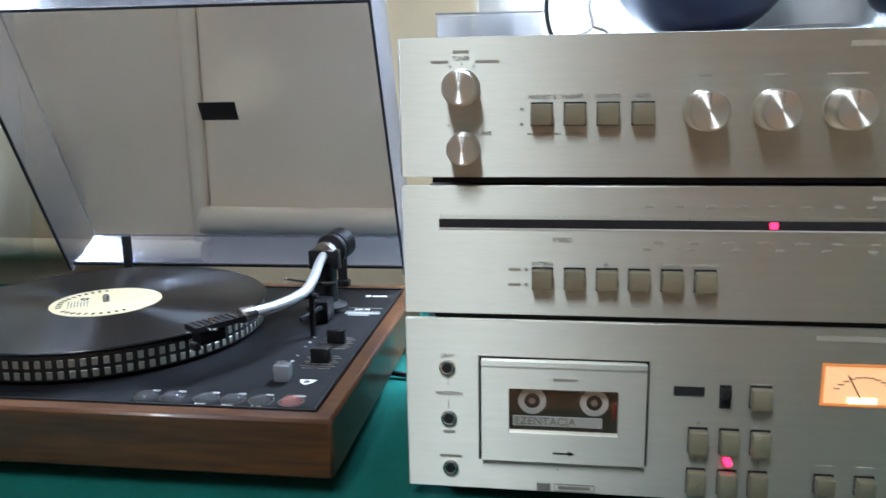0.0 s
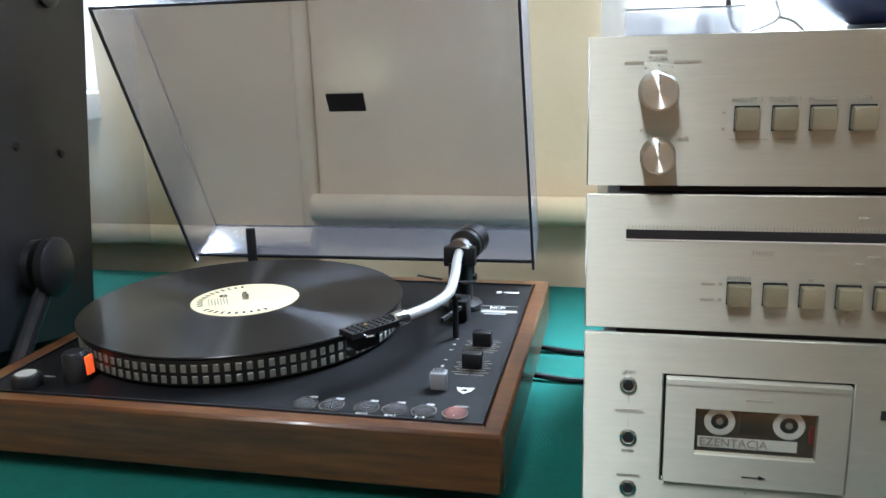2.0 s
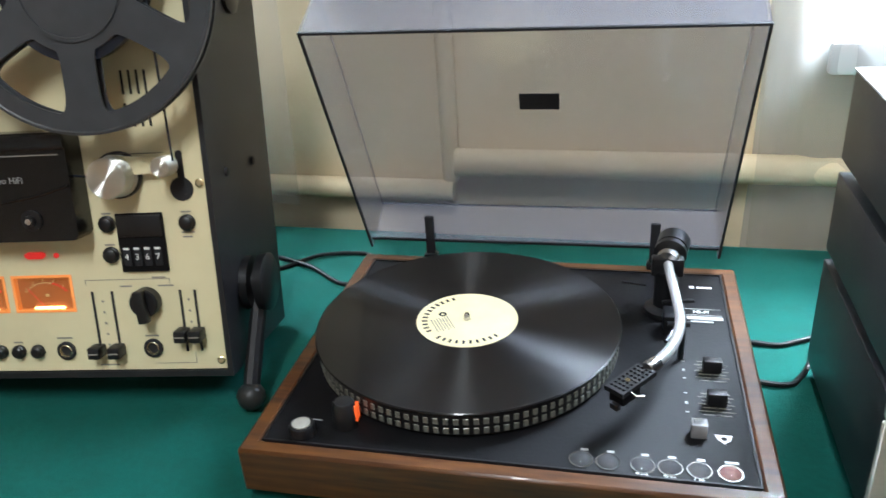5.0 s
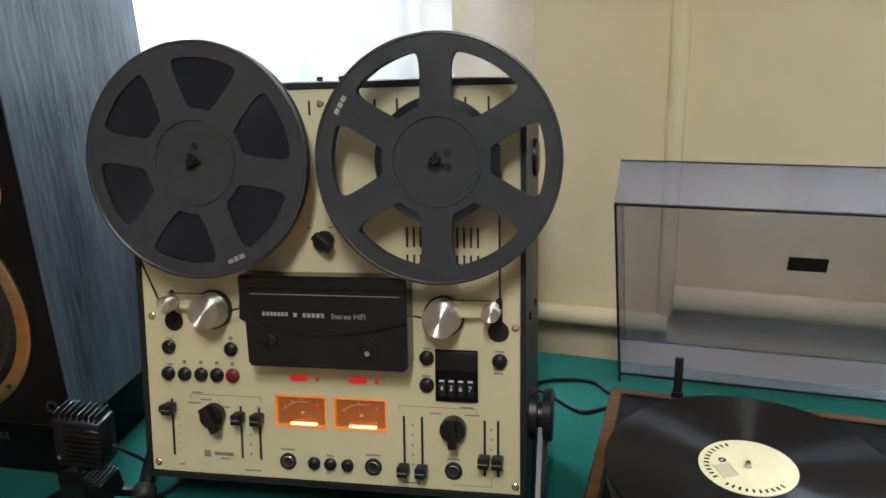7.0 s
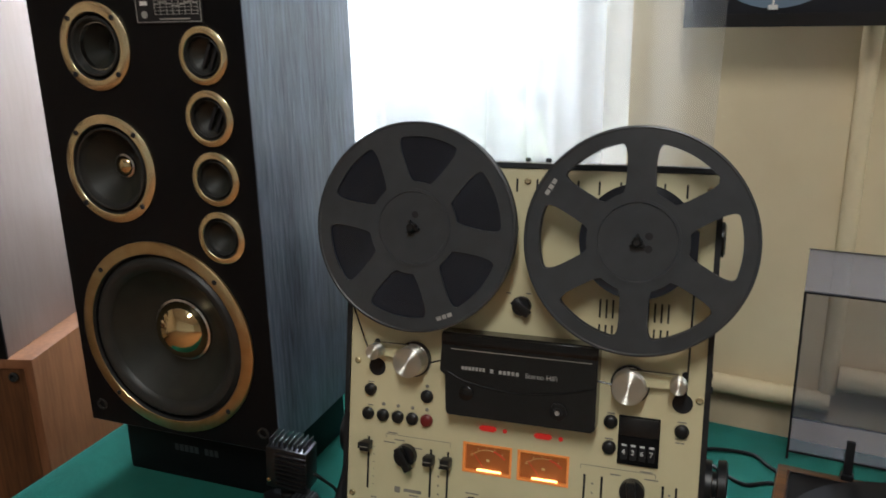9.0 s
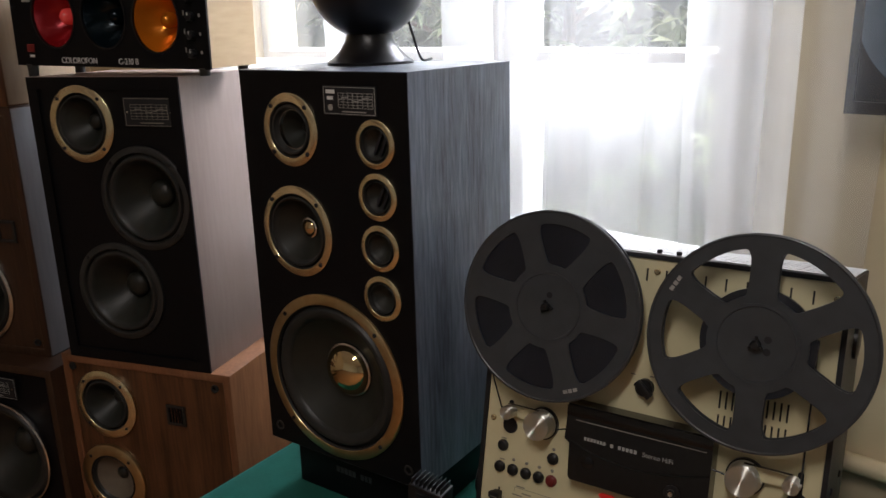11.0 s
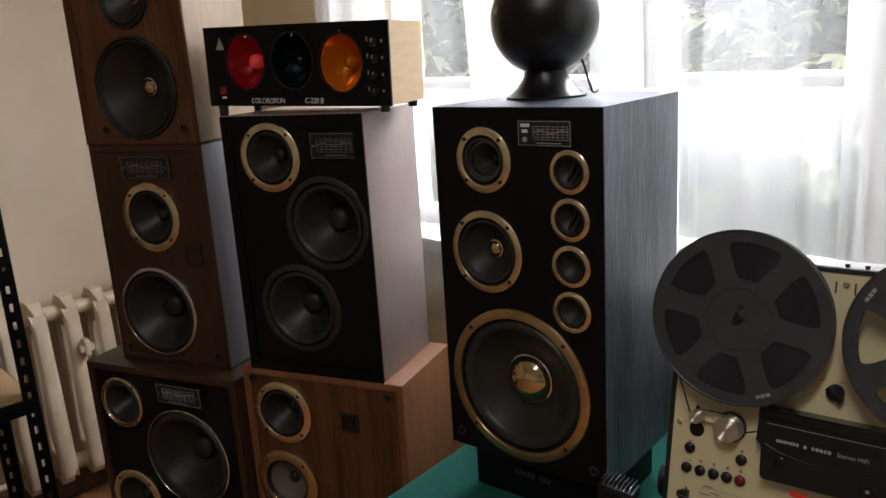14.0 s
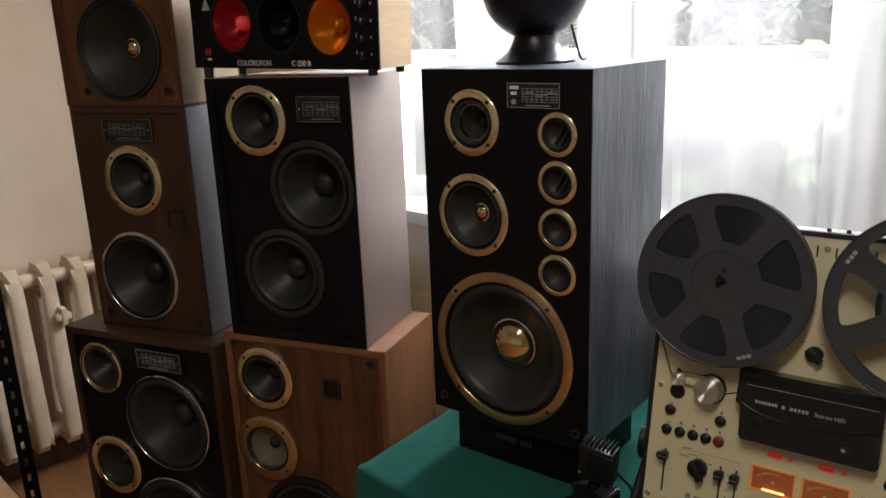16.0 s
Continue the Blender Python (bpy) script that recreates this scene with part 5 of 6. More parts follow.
# ---- turntable ----
def turntable():
    t = thing("turntable", pose(-0.3324, 0.6612, T - 0.0117, 0, 0, 0.9), "walnut-cased record player with raised smoked lid", "record player")
    W, D, z0, z1 = 0.2195, 0.187, 0.0278, 0.073
    part("plinth", plate(rect(-W, -D, W, D), [rect(-W + 0.016, -D + 0.016, W - 0.016, D - 0.016)], z0, z1), M_WALNUT, t, "varnished walnut plinth frame").modifiers.new("edge", "BEVEL").width = 0.0025
    part("base_board", box(-W + 0.012, W - 0.012, -D + 0.012, D - 0.012, z0 - 0.004, z0 + 0.012), M_BLACK, t)
    part("deck_plate", box(-W + 0.0165, W - 0.0165, -D + 0.0165, D - 0.0165, 0.062, 0.0722, 0.001), M_BLACK, t, "matt black deck plate")
    part("deck_edging", plate(rect(-W + 0.0162, -D + 0.0162, W - 0.0162, D - 0.0162), [rect(-W + 0.018, -D + 0.018, W - 0.018, D - 0.018)], 0.0715, 0.0735), M_BLKPLAST, t)
    for x in (-0.17, 0.17):
        for y in (-0.14, 0.14):
            part("foot", lathe([(0.018, 0.0117), (0.020, 0.0155), (0.018, z0 - 0.004), (0, z0 - 0.004)], Matrix.Translation((x, y, 0)), 24), M_RUBBER, t)
    cx, cy = -0.0543, 0.0007
    C = Matrix.Translation((cx, cy, 0))
    pl = part("platter", lathe([(0.10, 0.0735), (0.143, 0.0745), (0.1470, 0.0755), (0.1475, 0.0965), (0.144, 0.098), (0, 0.098)], C, 96), M_BLKPLAST, t, "black platter with silver strobe dots")
    dots = []
    for row, n in ((0.0802, 108), (0.0895, 108)):
        for k in range(n):
            a = 2 * math.pi * (k + (0.5 if row > 0.09 else 0)) / n
            dots.append(moved(box(0.1470, 0.1480, -0.0023, 0.0023, row - 0.0031, row + 0.0033, 0.0004, 1), C @ Matrix.Rotation(a, 4, "Z")))
    tagged(part("strobe_dots", join(*dots), M_DOT, pl, "silver strobe dots", soft=0), kind="stuff")
    # tonearm
    px, py = 0.139, 0.085
    arm = part("tonearm", tube(smooth_path([(px, py, 0.131), (0.141, 0.060, 0.128), (0.146, 0.020, 0.121), (0.147, -0.015, 0.117), (0.138, -0.052, 0.1165), (0.123, -0.080, 0.1165)], 7), 0.0047, 12), M_ARM, t, "bent bright metal tonearm")
    q = Vector((0.008, 0.04, 0.005)).to_track_quat("Z", "Y").to_matrix().to_4x4()
    cw = Matrix.Translation((px, py, 0.131)) @ q
    part("arm_collar", lathe([(0.006, -0.004), (0.0125, -0.003), (0.0125, 0.005), (0.0095, 0.007), (0.0095, 0.011), (0, 0.011)], cw, 28), M_STEEL, arm)
    part("counterweight", lathe([(0.010, 0.011), (0.0165, 0.014), (0.0165, 0.020), (0.0150, 0.0205), (0.0150, 0.022), (0.0165, 0.0225), (0.0165, 0.040), (0.013, 0.044), (0, 0.044)], cw, 32), M_BLKPLAST, arm, "black counterweight")
    part("arm_tower", join(lathe([(0.021, 0.073), (0.021, 0.078), (0.017, 0.080), (0.012, 0.082), (0.012, 0.120), (0, 0.120)], Matrix.Translation((px, py, 0)), 32),
                           box(px - 0.016, px + 0.016, py - 0.006, py + 0.006, 0.116, 0.136, 0.002)), M_BLKPLAST, arm)
    part("cue_lift", join(box(px - 0.003, px + 0.015, py - 0.048, py - 0.024, 0.073, 0.094, 0.002), tube([(px - 0.006, py - 0.05, 0.112), (px + 0.024, py - 0.046, 0.113)], 0.0018)), M_BLKPLAST, arm)
    part("cue_lever", tube([(px + 0.010, py - 0.054, 0.090), (px - 0.002, py - 0.080, 0.086)], 0.0022), M_BLKPLAST, arm)
    part("arm_clip", join(tube([(px + 0.012, py - 0.088, 0.073), (px + 0.012, py - 0.088, 0.112)], 0.0028), tube([(px - 0.002, py - 0.088, 0.1105), (px + 0.018, py - 0.088, 0.1115)], 0.0028)), M_BLKPLAST, arm)
    part("antiskate_lever", tube([(px - 0.02, py + 0.004, 0.10), (px - 0.045, py + 0.002, 0.104)], 0.0012), M_BLKPLAST, arm)
    hd = Vector((0.084, -0.131, 0.1155)) - Vector((0.123, -0.080, 0.1165))
    hm = Matrix.Translation((0.123, -0.080, 0.1165)) @ hd.to_track_quat("Y", "Z").to_matrix().to_4x4()
    part("arm_nut", lathe([(0.0062, -0.004), (0.0066, 0.0), (0.0066, 0.008), (0.0058, 0.010), (0, 0.010)], hm @ Matrix.Rotation(radians(-90), 4, "X"), 20), M_STEEL, arm)
    hs = part("headshell", moved(plate(rect(-0.0095, 0.010, 0.0095, 0.054), [circle(x, y, 0.0014, 8) for x in (-0.006, -0.002, 0.002, 0.006) for y in [0.014 + 0.005 * k for k in range(8)]], -0.002, 0.0025), hm), M_BLKPLAST, arm, "perforated black headshell")
    part("cartridge", moved(box(-0.0075, 0.0075, 0.028, 0.050, -0.013, -0.0022, 0.001), hm), M_BLACK, hs)
    part("stylus_guard", moved(box(-0.004, 0.004, 0.048, 0.054, -0.018, -0.012, 0.001), hm), M_BLKPLAST, hs)
    part("finger_lift", moved(tube([(-0.008, 0.044, 0.0), (-0.016, 0.045, 0.000), (-0.022, 0.043, 0.002)], 0.0011), hm), M_STEEL, hs)
    part("shell_screw", moved(lathe([(0.002, 0.0022), (0.002, 0.0038), (0, 0.0038)], Matrix.Translation((0.0, 0.036, 0)), 12), hm), M_GOLD, hs)
    # touch buttons
    for k, (x, n) in enumerate(((0.067, ""), (0.088, ""), (0.115, "250"), (0.136, "300"), (0.158, "175"), (0.181, ""))):
        c = Matrix.Translation((x, -0.157, 0.0722))
        b = part("touch_button", lathe([(0.0080, 0), (0.0078, 0.0014), (0.0066, 0.0034), (0.0044, 0.0048), (0, 0.0056)], c, 28), M_CLEAR if k < 5 else M_LITCLEAR, t, "clear domed touch button" if k < 5 else "lit reddish stop button")
        part("button_rim", lathe([(0.0096, 0), (0.0096, 0.0012), (0.0086, 0.0012)], c, 28), M_STEEL, b)
        if n:
            words(n, 0.0062, Matrix.Translation((x - 0.001, -0.1680, 0.0724)), M_WHITEINK, t, align="CENTER")
        part("caption", bars([(x + 0.002, -0.1440, 0.006 if k < 5 else 0.010, 0.0024)], Matrix.Translation((0, 0, 0.0722))), M_SILVERINK, t)
    # pitch sliders
    for x, y in ((0.178, -0.020), (0.178, -0.070)):
        s = part("slider_slot", box(x - 0.0012, x + 0.0012, y - 0.016, y + 0.016, 0.0722, 0.0726), M_INK, t)
        part("slider_knob", box(x - 0.0082, x + 0.0082, y - 0.004, y + 0.0052, 0.0728, 0.0855, 0.0010), M_BLKPLAST, s)
        part("scale", bars([(x, y - 0.015 + k * 0.005, 0.030 if k % 2 else 0.024, 0.0006) for k in range(7)], Matrix.Translation((0, 0, 0.0722))), M_GREYINK, t)
        part("scale_mark", bars([(x - 0.025, y + 0.014, 0.003, 0.001), (x - 0.025, y, 0.0025, 0.003), (x - 0.025, y - 0.013, 0.003, 0.001)], Matrix.Translation((0, 0, 0.0722))), M_SILVERINK, t)
    cue = part("cue_lamp", moved(box(-0.0065, 0.0065, -0.0055, 0.0055, 0.0722, 0.086, 0.0012), Matrix.Translation((0.160, -0.113, 0))), M_MILKY, t, "pale translucent cue lamp block")
    part("cue_lamp_top", box(0.1552, 0.1645, -0.116, -0.110, 0.086, 0.088, 0.0006), M_CLEAR, cue)
    part("emblem", plate([(0.173, -0.111), (0.187, -0.111), (0.185, -0.117), (0.180, -0.122), (0.175, -0.117)], [circle(0.180, -0.1155, 0.0028, 12)], 0.0722, 0.0727), M_WHITEINK, t)
    words("HI-FI", 0.008, Matrix.Translation((0.168, 0.087, 0.0724)), M_WHITEINK, t)
    part("name_bar", bars([(0.179, 0.075, 0.036, 0.006), (0.176, 0.068, 0.022, 0.0026), (0.178, 0.093, 0.036, 0.0007), (0.178, 0.081, 0.036, 0.0007)], Matrix.Translation((0, 0, 0.0722))), M_SILVERINK, t)
    part("maker_mark", bars([(0.170, 0.140, 0.005, 0.005), (0.183, 0.140, 0.016, 0.0034)], Matrix.Translation((0, 0, 0.0722))), M_WHITEINK, t)
    # strobe lamp and mains knob
    sb = part("strobe_housing", join(lathe([(0.011, 0.0722), (0.010, 0.094), (0.008, 0.097), (0, 0.0975)], Matrix.Translation((-0.137, -0.140, 0)), 24)), M_BLKPLAST, t)
    part("strobe_window", box(-0.1285, -0.1255, -0.142, -0.133, 0.077, 0.093, 0.0008), M_ORANGEGLOW, sb, "orange strobe lamp window")
    kn = part("mains_knob", lathe([(0.0115, 0.0722), (0.0115, 0.080), (0.0105, 0.082), (0, 0.0825)], Matrix.Translation((-0.171, -0.157, 0)), 28), M_BLKPLAST, t)
    part("knob_cap", lathe([(0.008, 0.0822), (0.008, 0.0832), (0, 0.0832)], Matrix.Translation((-0.171, -0.157, 0)), 24), M_GREYINK, kn)
    part("caption", bars([(-0.165, -0.138, 0.010, 0.0012)], Matrix.Translation((0, 0, 0.0722))), M_SILVERINK, t)
    # smoked lid on two hinges, standing half open
    L = Matrix(((1, 0, 0, -0.0035), (0, 0.883, -0.470, 0.1786), (0, 0.470, 0.883, 0.0947), (0, 0, 0, 1)))
    L = pose(0.003, 0.006, -0.006, -1.1, 0, 1.0) @ L
    hw, ln, dp, th = 0.2062, 0.325, 0.070, 0.0028
    lid = part("lid", moved(box(-hw, hw, dp - th, dp, 0, ln), L), M_SMOKED, t, "smoked clear acrylic dust cover", soft=0)
    part("lid_side", moved(box(-hw, -hw + th, 0, dp - th, 0, ln), L), M_SMOKED, lid, soft=0)
    part("lid_side", moved(box(hw - th, hw, 0, dp - th, 0, ln), L), M_SMOKED, lid, soft=0)
    part("lid_front", moved(box(-hw + th, hw - th, 0, dp - th, ln - th, ln), L), M_SMOKED, lid, soft=0)
    part("lid_back", moved(box(-hw + th, hw - th, 0.012, dp - th, 0, th), L), M_SMOKED, lid, soft=0)
    e = 0.0011
    rim = [box(-hw - 0.0004, -hw + 2 * e, -e, e, 0, ln), box(hw - 2 * e, hw + 0.0004, -e, e, 0, ln), box(-hw, hw, -e, e, ln - 2 * e, ln + 0.0004), box(-hw, hw, 0.0105, 0.0125, -0.0006, 0.003),
           box(-hw, hw, dp - 0.0012, dp + 0.0004, ln - 0.0012, ln + 0.0004), box(-hw, hw, dp - 0.0010, dp + 0.0004, -0.0004, 0.0008)]
    part("lid_edge", moved(join(*rim), L), M_INK, lid, "dark edge of the dust cover")
    part("lid_badge", moved(box(-0.017, 0.0255, dp - th - 0.0012, dp - th - 0.0002, 0.167, 0.189), L), M_INK, lid, "small black plate")
    for x in (-0.134, 0.130):
        h = part("hinge", box(x - 0.0055, x + 0.0055, 0.1810, 0.1865, 0.078, 0.128, 0.0015), M_INK, t, "black lid hinge")
        part("hinge_base", box(x - 0.008, x + 0.008, 0.176, 0.190, 0.05, 0.080, 0.002), M_BLKPLAST, h)
    # the record lies on the platter
    r = thing("record", pose(-0.3324, 0.6612, T - 0.0117, 0, 0, 0.9) @ pose(cx, cy, 0.0982), "black vinyl record with a yellow label on the platter", "record")
    part("vinyl", lathe([(0.0035, 0.0), (0.1493, 0.0), (0.1503, 0.0009), (0.1493, 0.0019), (0.146, 0.0016), (0.062, 0.0014), (0.054, 0.0016), (0.0035, 0.0016)], None, 128), M_RECORD, r)
    lab = part("label", lathe([(0.0035, 0.0016), (0.0505, 0.0016), (0.0505, 0.0021), (0.0035, 0.0021)], None, 64), M_PAPER, r, "yellow paper record label")
    ring = [moved(box(-0.0013, 0.0013, 0.0395, 0.0450, 0.0021, 0.0023), Matrix.Rotation(radians(a), 4, "Z")) for a in list(range(30, 130, 9)) + list(range(150, 235, 9))]
    part("print", join(*ring), M_INK, lab, "curved dark print")
    lines = [moved(box(-0.013 + 0.001 * (k % 3), 0.012 - 0.002 * (k % 2), -0.0005, 0.0005, 0.0021, 0.0023), Matrix.Rotation(radians(-60), 4, "Z") @ Matrix.Translation((0, -0.017 - 0.0028 * k, 0))) for k in range(7)]
    part("print", join(*lines), M_GREYINK, lab)
    part("emblem", lathe([(0.0042, 0.0021), (0.0042, 0.0023), (0.0018, 0.0023), (0.0018, 0.0021)], Matrix.Translation((-0.026, 0.006, 0)), 20), M_INK, lab)
    part("spindle", lathe([(0.0032, 0.096), (0.0032, 0.105), (0.002, 0.107), (0, 0.1072)], C, 20), M_STEEL, pl)


turntable()


# ---- amplifier, tuner and cassette deck ----
AX, AY, AYAW = -0.058, 0.488, 0.8


def hifi_unit(name, z0, z1, label, category, group="stacked hi-fi units", holes=()):
    u = thing(name, pose(AX, AY, z0, 0, 0, AYAW), label, category, group)
    W, H = 0.400, z1 - z0
    part("front_panel", plate(rect(0, 0, W, H), list(holes), -0.006, 0.0, FRONT), M_ALU, u, "champagne brushed aluminium front").modifiers.new("edge", "BEVEL").width = 0.0008
    part("casing", box(0.012, W - 0.012, 0.0065, 0.262, 0.003, H - 0.0035, 0.002), M_BLACKBOX, u, "black steel casing")
    return u


def push_button(u, x, z, w=0.0132, h=0.0132, out=0.0075):
    b = part("push_button_well", box(x - w / 2 - 0.0003, x + w / 2 + 0.0003, -0.0007, -0.0001, z - h / 2 - 0.0006, z + h / 2 + 0.0009), M_INK, u)
    part("push_button", box(x - w / 2, x + w / 2, -out, -0.0005, z - h / 2, z + h / 2, 0.0012), M_BUTTON, b)


def turned_knob(u, x, z, r, h=0.018):
    k = part("knob", lathe([(r * 1.06, 0.0), (r * 1.06, 0.003), (r, 0.004), (r, h - 0.0015), (r - 0.0012, h), (0, h)], face(x, z), 48), M_ALUKNOB, u, "turned aluminium knob")
    part("pointer_line", box(x - 0.0004, x + 0.0004, -h - 0.0003, -h + 0.0002, z + r * 0.35, z + r * 0.92), M_GREYINK, k)


def captions(u, places):
    part("printed_caption", bars(places, face(0, 0, 0)), M_FAINTINK, u, "fine grey captions", kind="stuff")


def hifi():
    # cassette deck at the bottom
    z0 = 0.7565
    c = hifi_unit("cassette_deck", z0, 0.8792, "champagne cassette deck with loaded cassette at the stack's foot", "cassette deck", holes=[rect(0.0505, 0.779 - z0, 0.1625, 0.8535 - z0)])
    for x in (0.03, 0.37):
        for y in (0.03, 0.23):
            part("foot", lathe([(0.012, 0), (0.013, 0.008), (0.012, 0.0145), (0, 0.0145)], Matrix.Translation((x, y, T - z0)), 20), M_RUBBER, c)
    part("door_well", box(0.0505, 0.1625, 0.0055, 0.0062, 0.779 - z0, 0.8535 - z0), M_INK, c)
    door = part("cassette_door", plate(rect(0.052, 0.7802 - z0, 0.161, 0.852 - z0), [rect(0.0705, 0.801 - z0, 0.143, 0.833 - z0)], -0.003, 0.0035, FRONT), M_ALU, c, "brushed aluminium cassette door")
    part("door_window", box(0.0705, 0.143, -0.0012, -0.0006, 0.801 - z0, 0.833 - z0), M_METERGLASS, door).visible_shadow = False
    part("door_top_bevel", box(0.052, 0.161, -0.0042, -0.0036, 0.8485 - z0, 0.852 - z0), M_ALU, door)
    cs = thing("cassette", pose(AX, AY, z0, 0, 0, AYAW) @ pose(0.107, 0.0015, 0.799 - z0), "clear audio cassette with handwritten label inside the deck", "cassette")
    part("shell", box(-0.046, 0.046, 0.0012, 0.0035, -0.010, 0.040), M_CASSETTE, cs, "brownish tinted shell")
    for x in (-0.021, 0.0205):
        h = part("hub", lathe([(0.0095, 0.0002), (0.0095, 0.0010), (0.0056, 0.0012), (0.0054, 0.0008)], face(x, 0.0235, 0.0012), 28), M_GREYCARD, cs, "white cassette hub")
        part("hub_axle", lathe([(0.0022, 0.0007), (0.0022, 0.0012), (0, 0.0014)], face(x, 0.0235, 0.0012), 12), M_GREYINK, h)
        part("hub_hole", lathe([(0.0054, 0.0007), (0, 0.0007)], face(x, 0.0235, 0.0012), 24), M_INK, h)
    part("label", box(-0.034, 0.026, -0.0002, 0.0008, 0.0055, 0.0125), M_GREYCARD, cs, "white handwritten label strip")
    words("EZENTACJA", 0.0078, face(-0.033, 0.009, -0.0003), M_GREYINK, cs)
    part("tape_window", box(-0.009, 0.008, 0.0002, 0.0010, 0.017, 0.030), M_TAPEWIN, cs)
    part("red_tab", box(0.0325, 0.035, -0.0001, 0.0010, 0.012, 0.024), M_DULLRED, cs)
    for x, z in ((0.0285, 0.845), (0.0292, 0.8083), (0.030, 0.7715)):
        s = part("jack_socket", lathe([(0.0055, 0), (0.0055, 0.0014), (0.0044, 0.002), (0.0036, 0.0018), (0.003, -0.004), (0, -0.004)], face(x, z - z0), 24), M_STEEL, c, "steel microphone socket")
        part("jack_hole", lathe([(0.0034, 0.0016), (0, 0.0016)], face(x, z - z0), 18), M_INK, s)
    words("MIKROFON", 0.0036, face(0.0295, 0.8265 - z0, -0.0002), M_FAINTINK, c, align="CENTER")
    words("LEWY", 0.0034, face(0.0285, 0.8535 - z0, -0.0002), M_FAINTINK, c, align="CENTER")
    captions(c, [(0.0292, 0.7985 - z0, 0.008, 0.0016), (0.030, 0.7805 - z0, 0.015, 0.0016), (0.0289, 0.8355 - z0, 0.0004, 0.006), (0.0291, 0.818 - z0, 0.0004, 0.006), (0.2925, 0.873 - z0, 0.056, 0.0036), (0.233, 0.8405 - z0, 0.017, 0.0009), (0.195, 0.8125 - z0, 0.0022, 0.0022), (0.234, 0.811 - z0, 0.0022, 0.0022), (0.1945, 0.786 - z0, 0.0022, 0.0022), (0.2345, 0.7865 - z0, 0.0022, 0.0022), (0.104, 0.774 - z0, 0.0014, 0.0014), (0.276, 0.786 - z0, 0.010, 0.001), (0.301, 0.786 - z0, 0.010, 0.001), (0.288, 0.777 - z0, 0.002, 0.002)])
    part("door_caption", bars([(0.108, 0.8405 - z0, 0.016, 0.0013)], face(0, 0, -0.0036)), M_FAINTINK, door)
    part("arrow_mark", plate([(0.1005, 0.7872 - z0), (0.1105, 0.7872 - z0), (0.1105, 0.7862 - z0), (0.1150, 0.7874 - z0), (0.1105, 0.7894 - z0), (0.1105, 0.7880 - z0), (0.1005, 0.7880 - z0)], [], 0.0036, 0.0040, FRONT), M_INK, door, "small black arrow")
    part("system_mark", join(bars([(0.0945, 0.7605 - z0, 0.0095, 0.0052)], face(0, 0, 0)), moved(plate(rect(0.1015, 0.7577 - z0, 0.129, 0.7632 - z0), [rect(0.102, 0.7582 - z0, 0.1285, 0.7627 - z0)], 0, 0.0004), FRONT), bars([(0.115, 0.7605 - z0, 0.022, 0.0022)], face(0, 0, 0))), M_GREYINK, c)
    part("indicator_window", box(0.1785, 0.198, -0.0008, -0.0001, 0.8315 - z0, 0.8375 - z0), M_INK, c)
    sw = part("rocker_switch", box(0.2075, 0.2148, -0.0008, -0.0001, 0.8235 - z0, 0.8395 - z0), M_INK, c)
    part("rocker", box(0.2082, 0.2141, -0.007, -0.0006, 0.8315 - z0, 0.8385 - z0, 0.001), M_BLKPLAST, sw)
    push_button(c, 0.233, 0.832 - z0, 0.013, 0.014)
    for x in (0.195, 0.215, 0.2345):
        push_button(c, x, 0.8003 - z0, 0.0118, 0.0165)
        push_button(c, x, 0.7712 - z0, 0.0118, 0.0165)
    for x in (0.276, 0.301, 0.326):
        push_button(c, x, 0.7735 - z0, 0.0118, 0.012)
    part("record_diode", lathe([(0.0024, 0), (0.0024, 0.006), (0.0016, 0.0072), (0, 0.0078)], face(0.2145, 0.7872 - z0), 16), M_REDLED, c, "lit red diode")
    for x in (0.2695, 0.326):
        v = part("level_meter", plate(rect(x, 0.828 - z0, x + 0.052, 0.8565 - z0), [rect(x + 0.0018, 0.8298 - z0, x + 0.0502, 0.8547 - z0)], -0.003, 0.0006, FRONT), M_VUEDGE, c, "orange-lit level meter")
        part("scale", box(x + 0.0015, x + 0.0505, -0.0002, 0.0, 0.8295 - z0, 0.855 - z0), M_VUPALE, v)
        part("needle", tube([(x + 0.026, -0.0006, 0.8305 - z0), (x + 0.016, -0.0006, 0.849 - z0)], 0.0004, 6), M_INK, v)
        part("scale_arc", bars([(x + 0.026 + 0.019 * math.cos(radians(150 - 12 * k)), 0.832 - z0 + 0.016 * math.sin(radians(150 - 12 * k)), 0.0036, 0.0007) for k in range(11)], face(0, 0, -0.0003)), M_GREYINK, v)
        part("bulb", box(x + 0.017, x + 0.034, -0.0006, -0.0003, 0.8302 - z0, 0.834 - z0), M_BULB, v)
    # tuner in the middle
    z0 = 0.8836
    u = hifi_unit("tuner", z0, 0.9690, "champagne radio tuner with black dial slot", "tuner")
    part("foot_rail", box(0.02, 0.38, 0.004, 0.25, -0.0042, 0.003), M_BLACK, u)
    dial = part("dial_slot", box(0.0245, 0.376, -0.0006, -0.0001, 0.9420 - z0, 0.9477 - z0), M_INK, u, "black tuning dial slot")
    part("dial_pointer", box(0.2315, 0.2362, -0.0014, -0.0007, 0.9428 - z0, 0.9470 - z0, 0.0006), M_REDLED, dial, "lit red dial pointer")
    part("dial_scale", bars([(0.026 + k * 0.0021, 0.9494 - z0, 0.0005, 0.0016 if k % 5 else 0.0024) for k in range(166)], face(0, 0, 0)), M_FAINTINK, dial, kind="stuff")
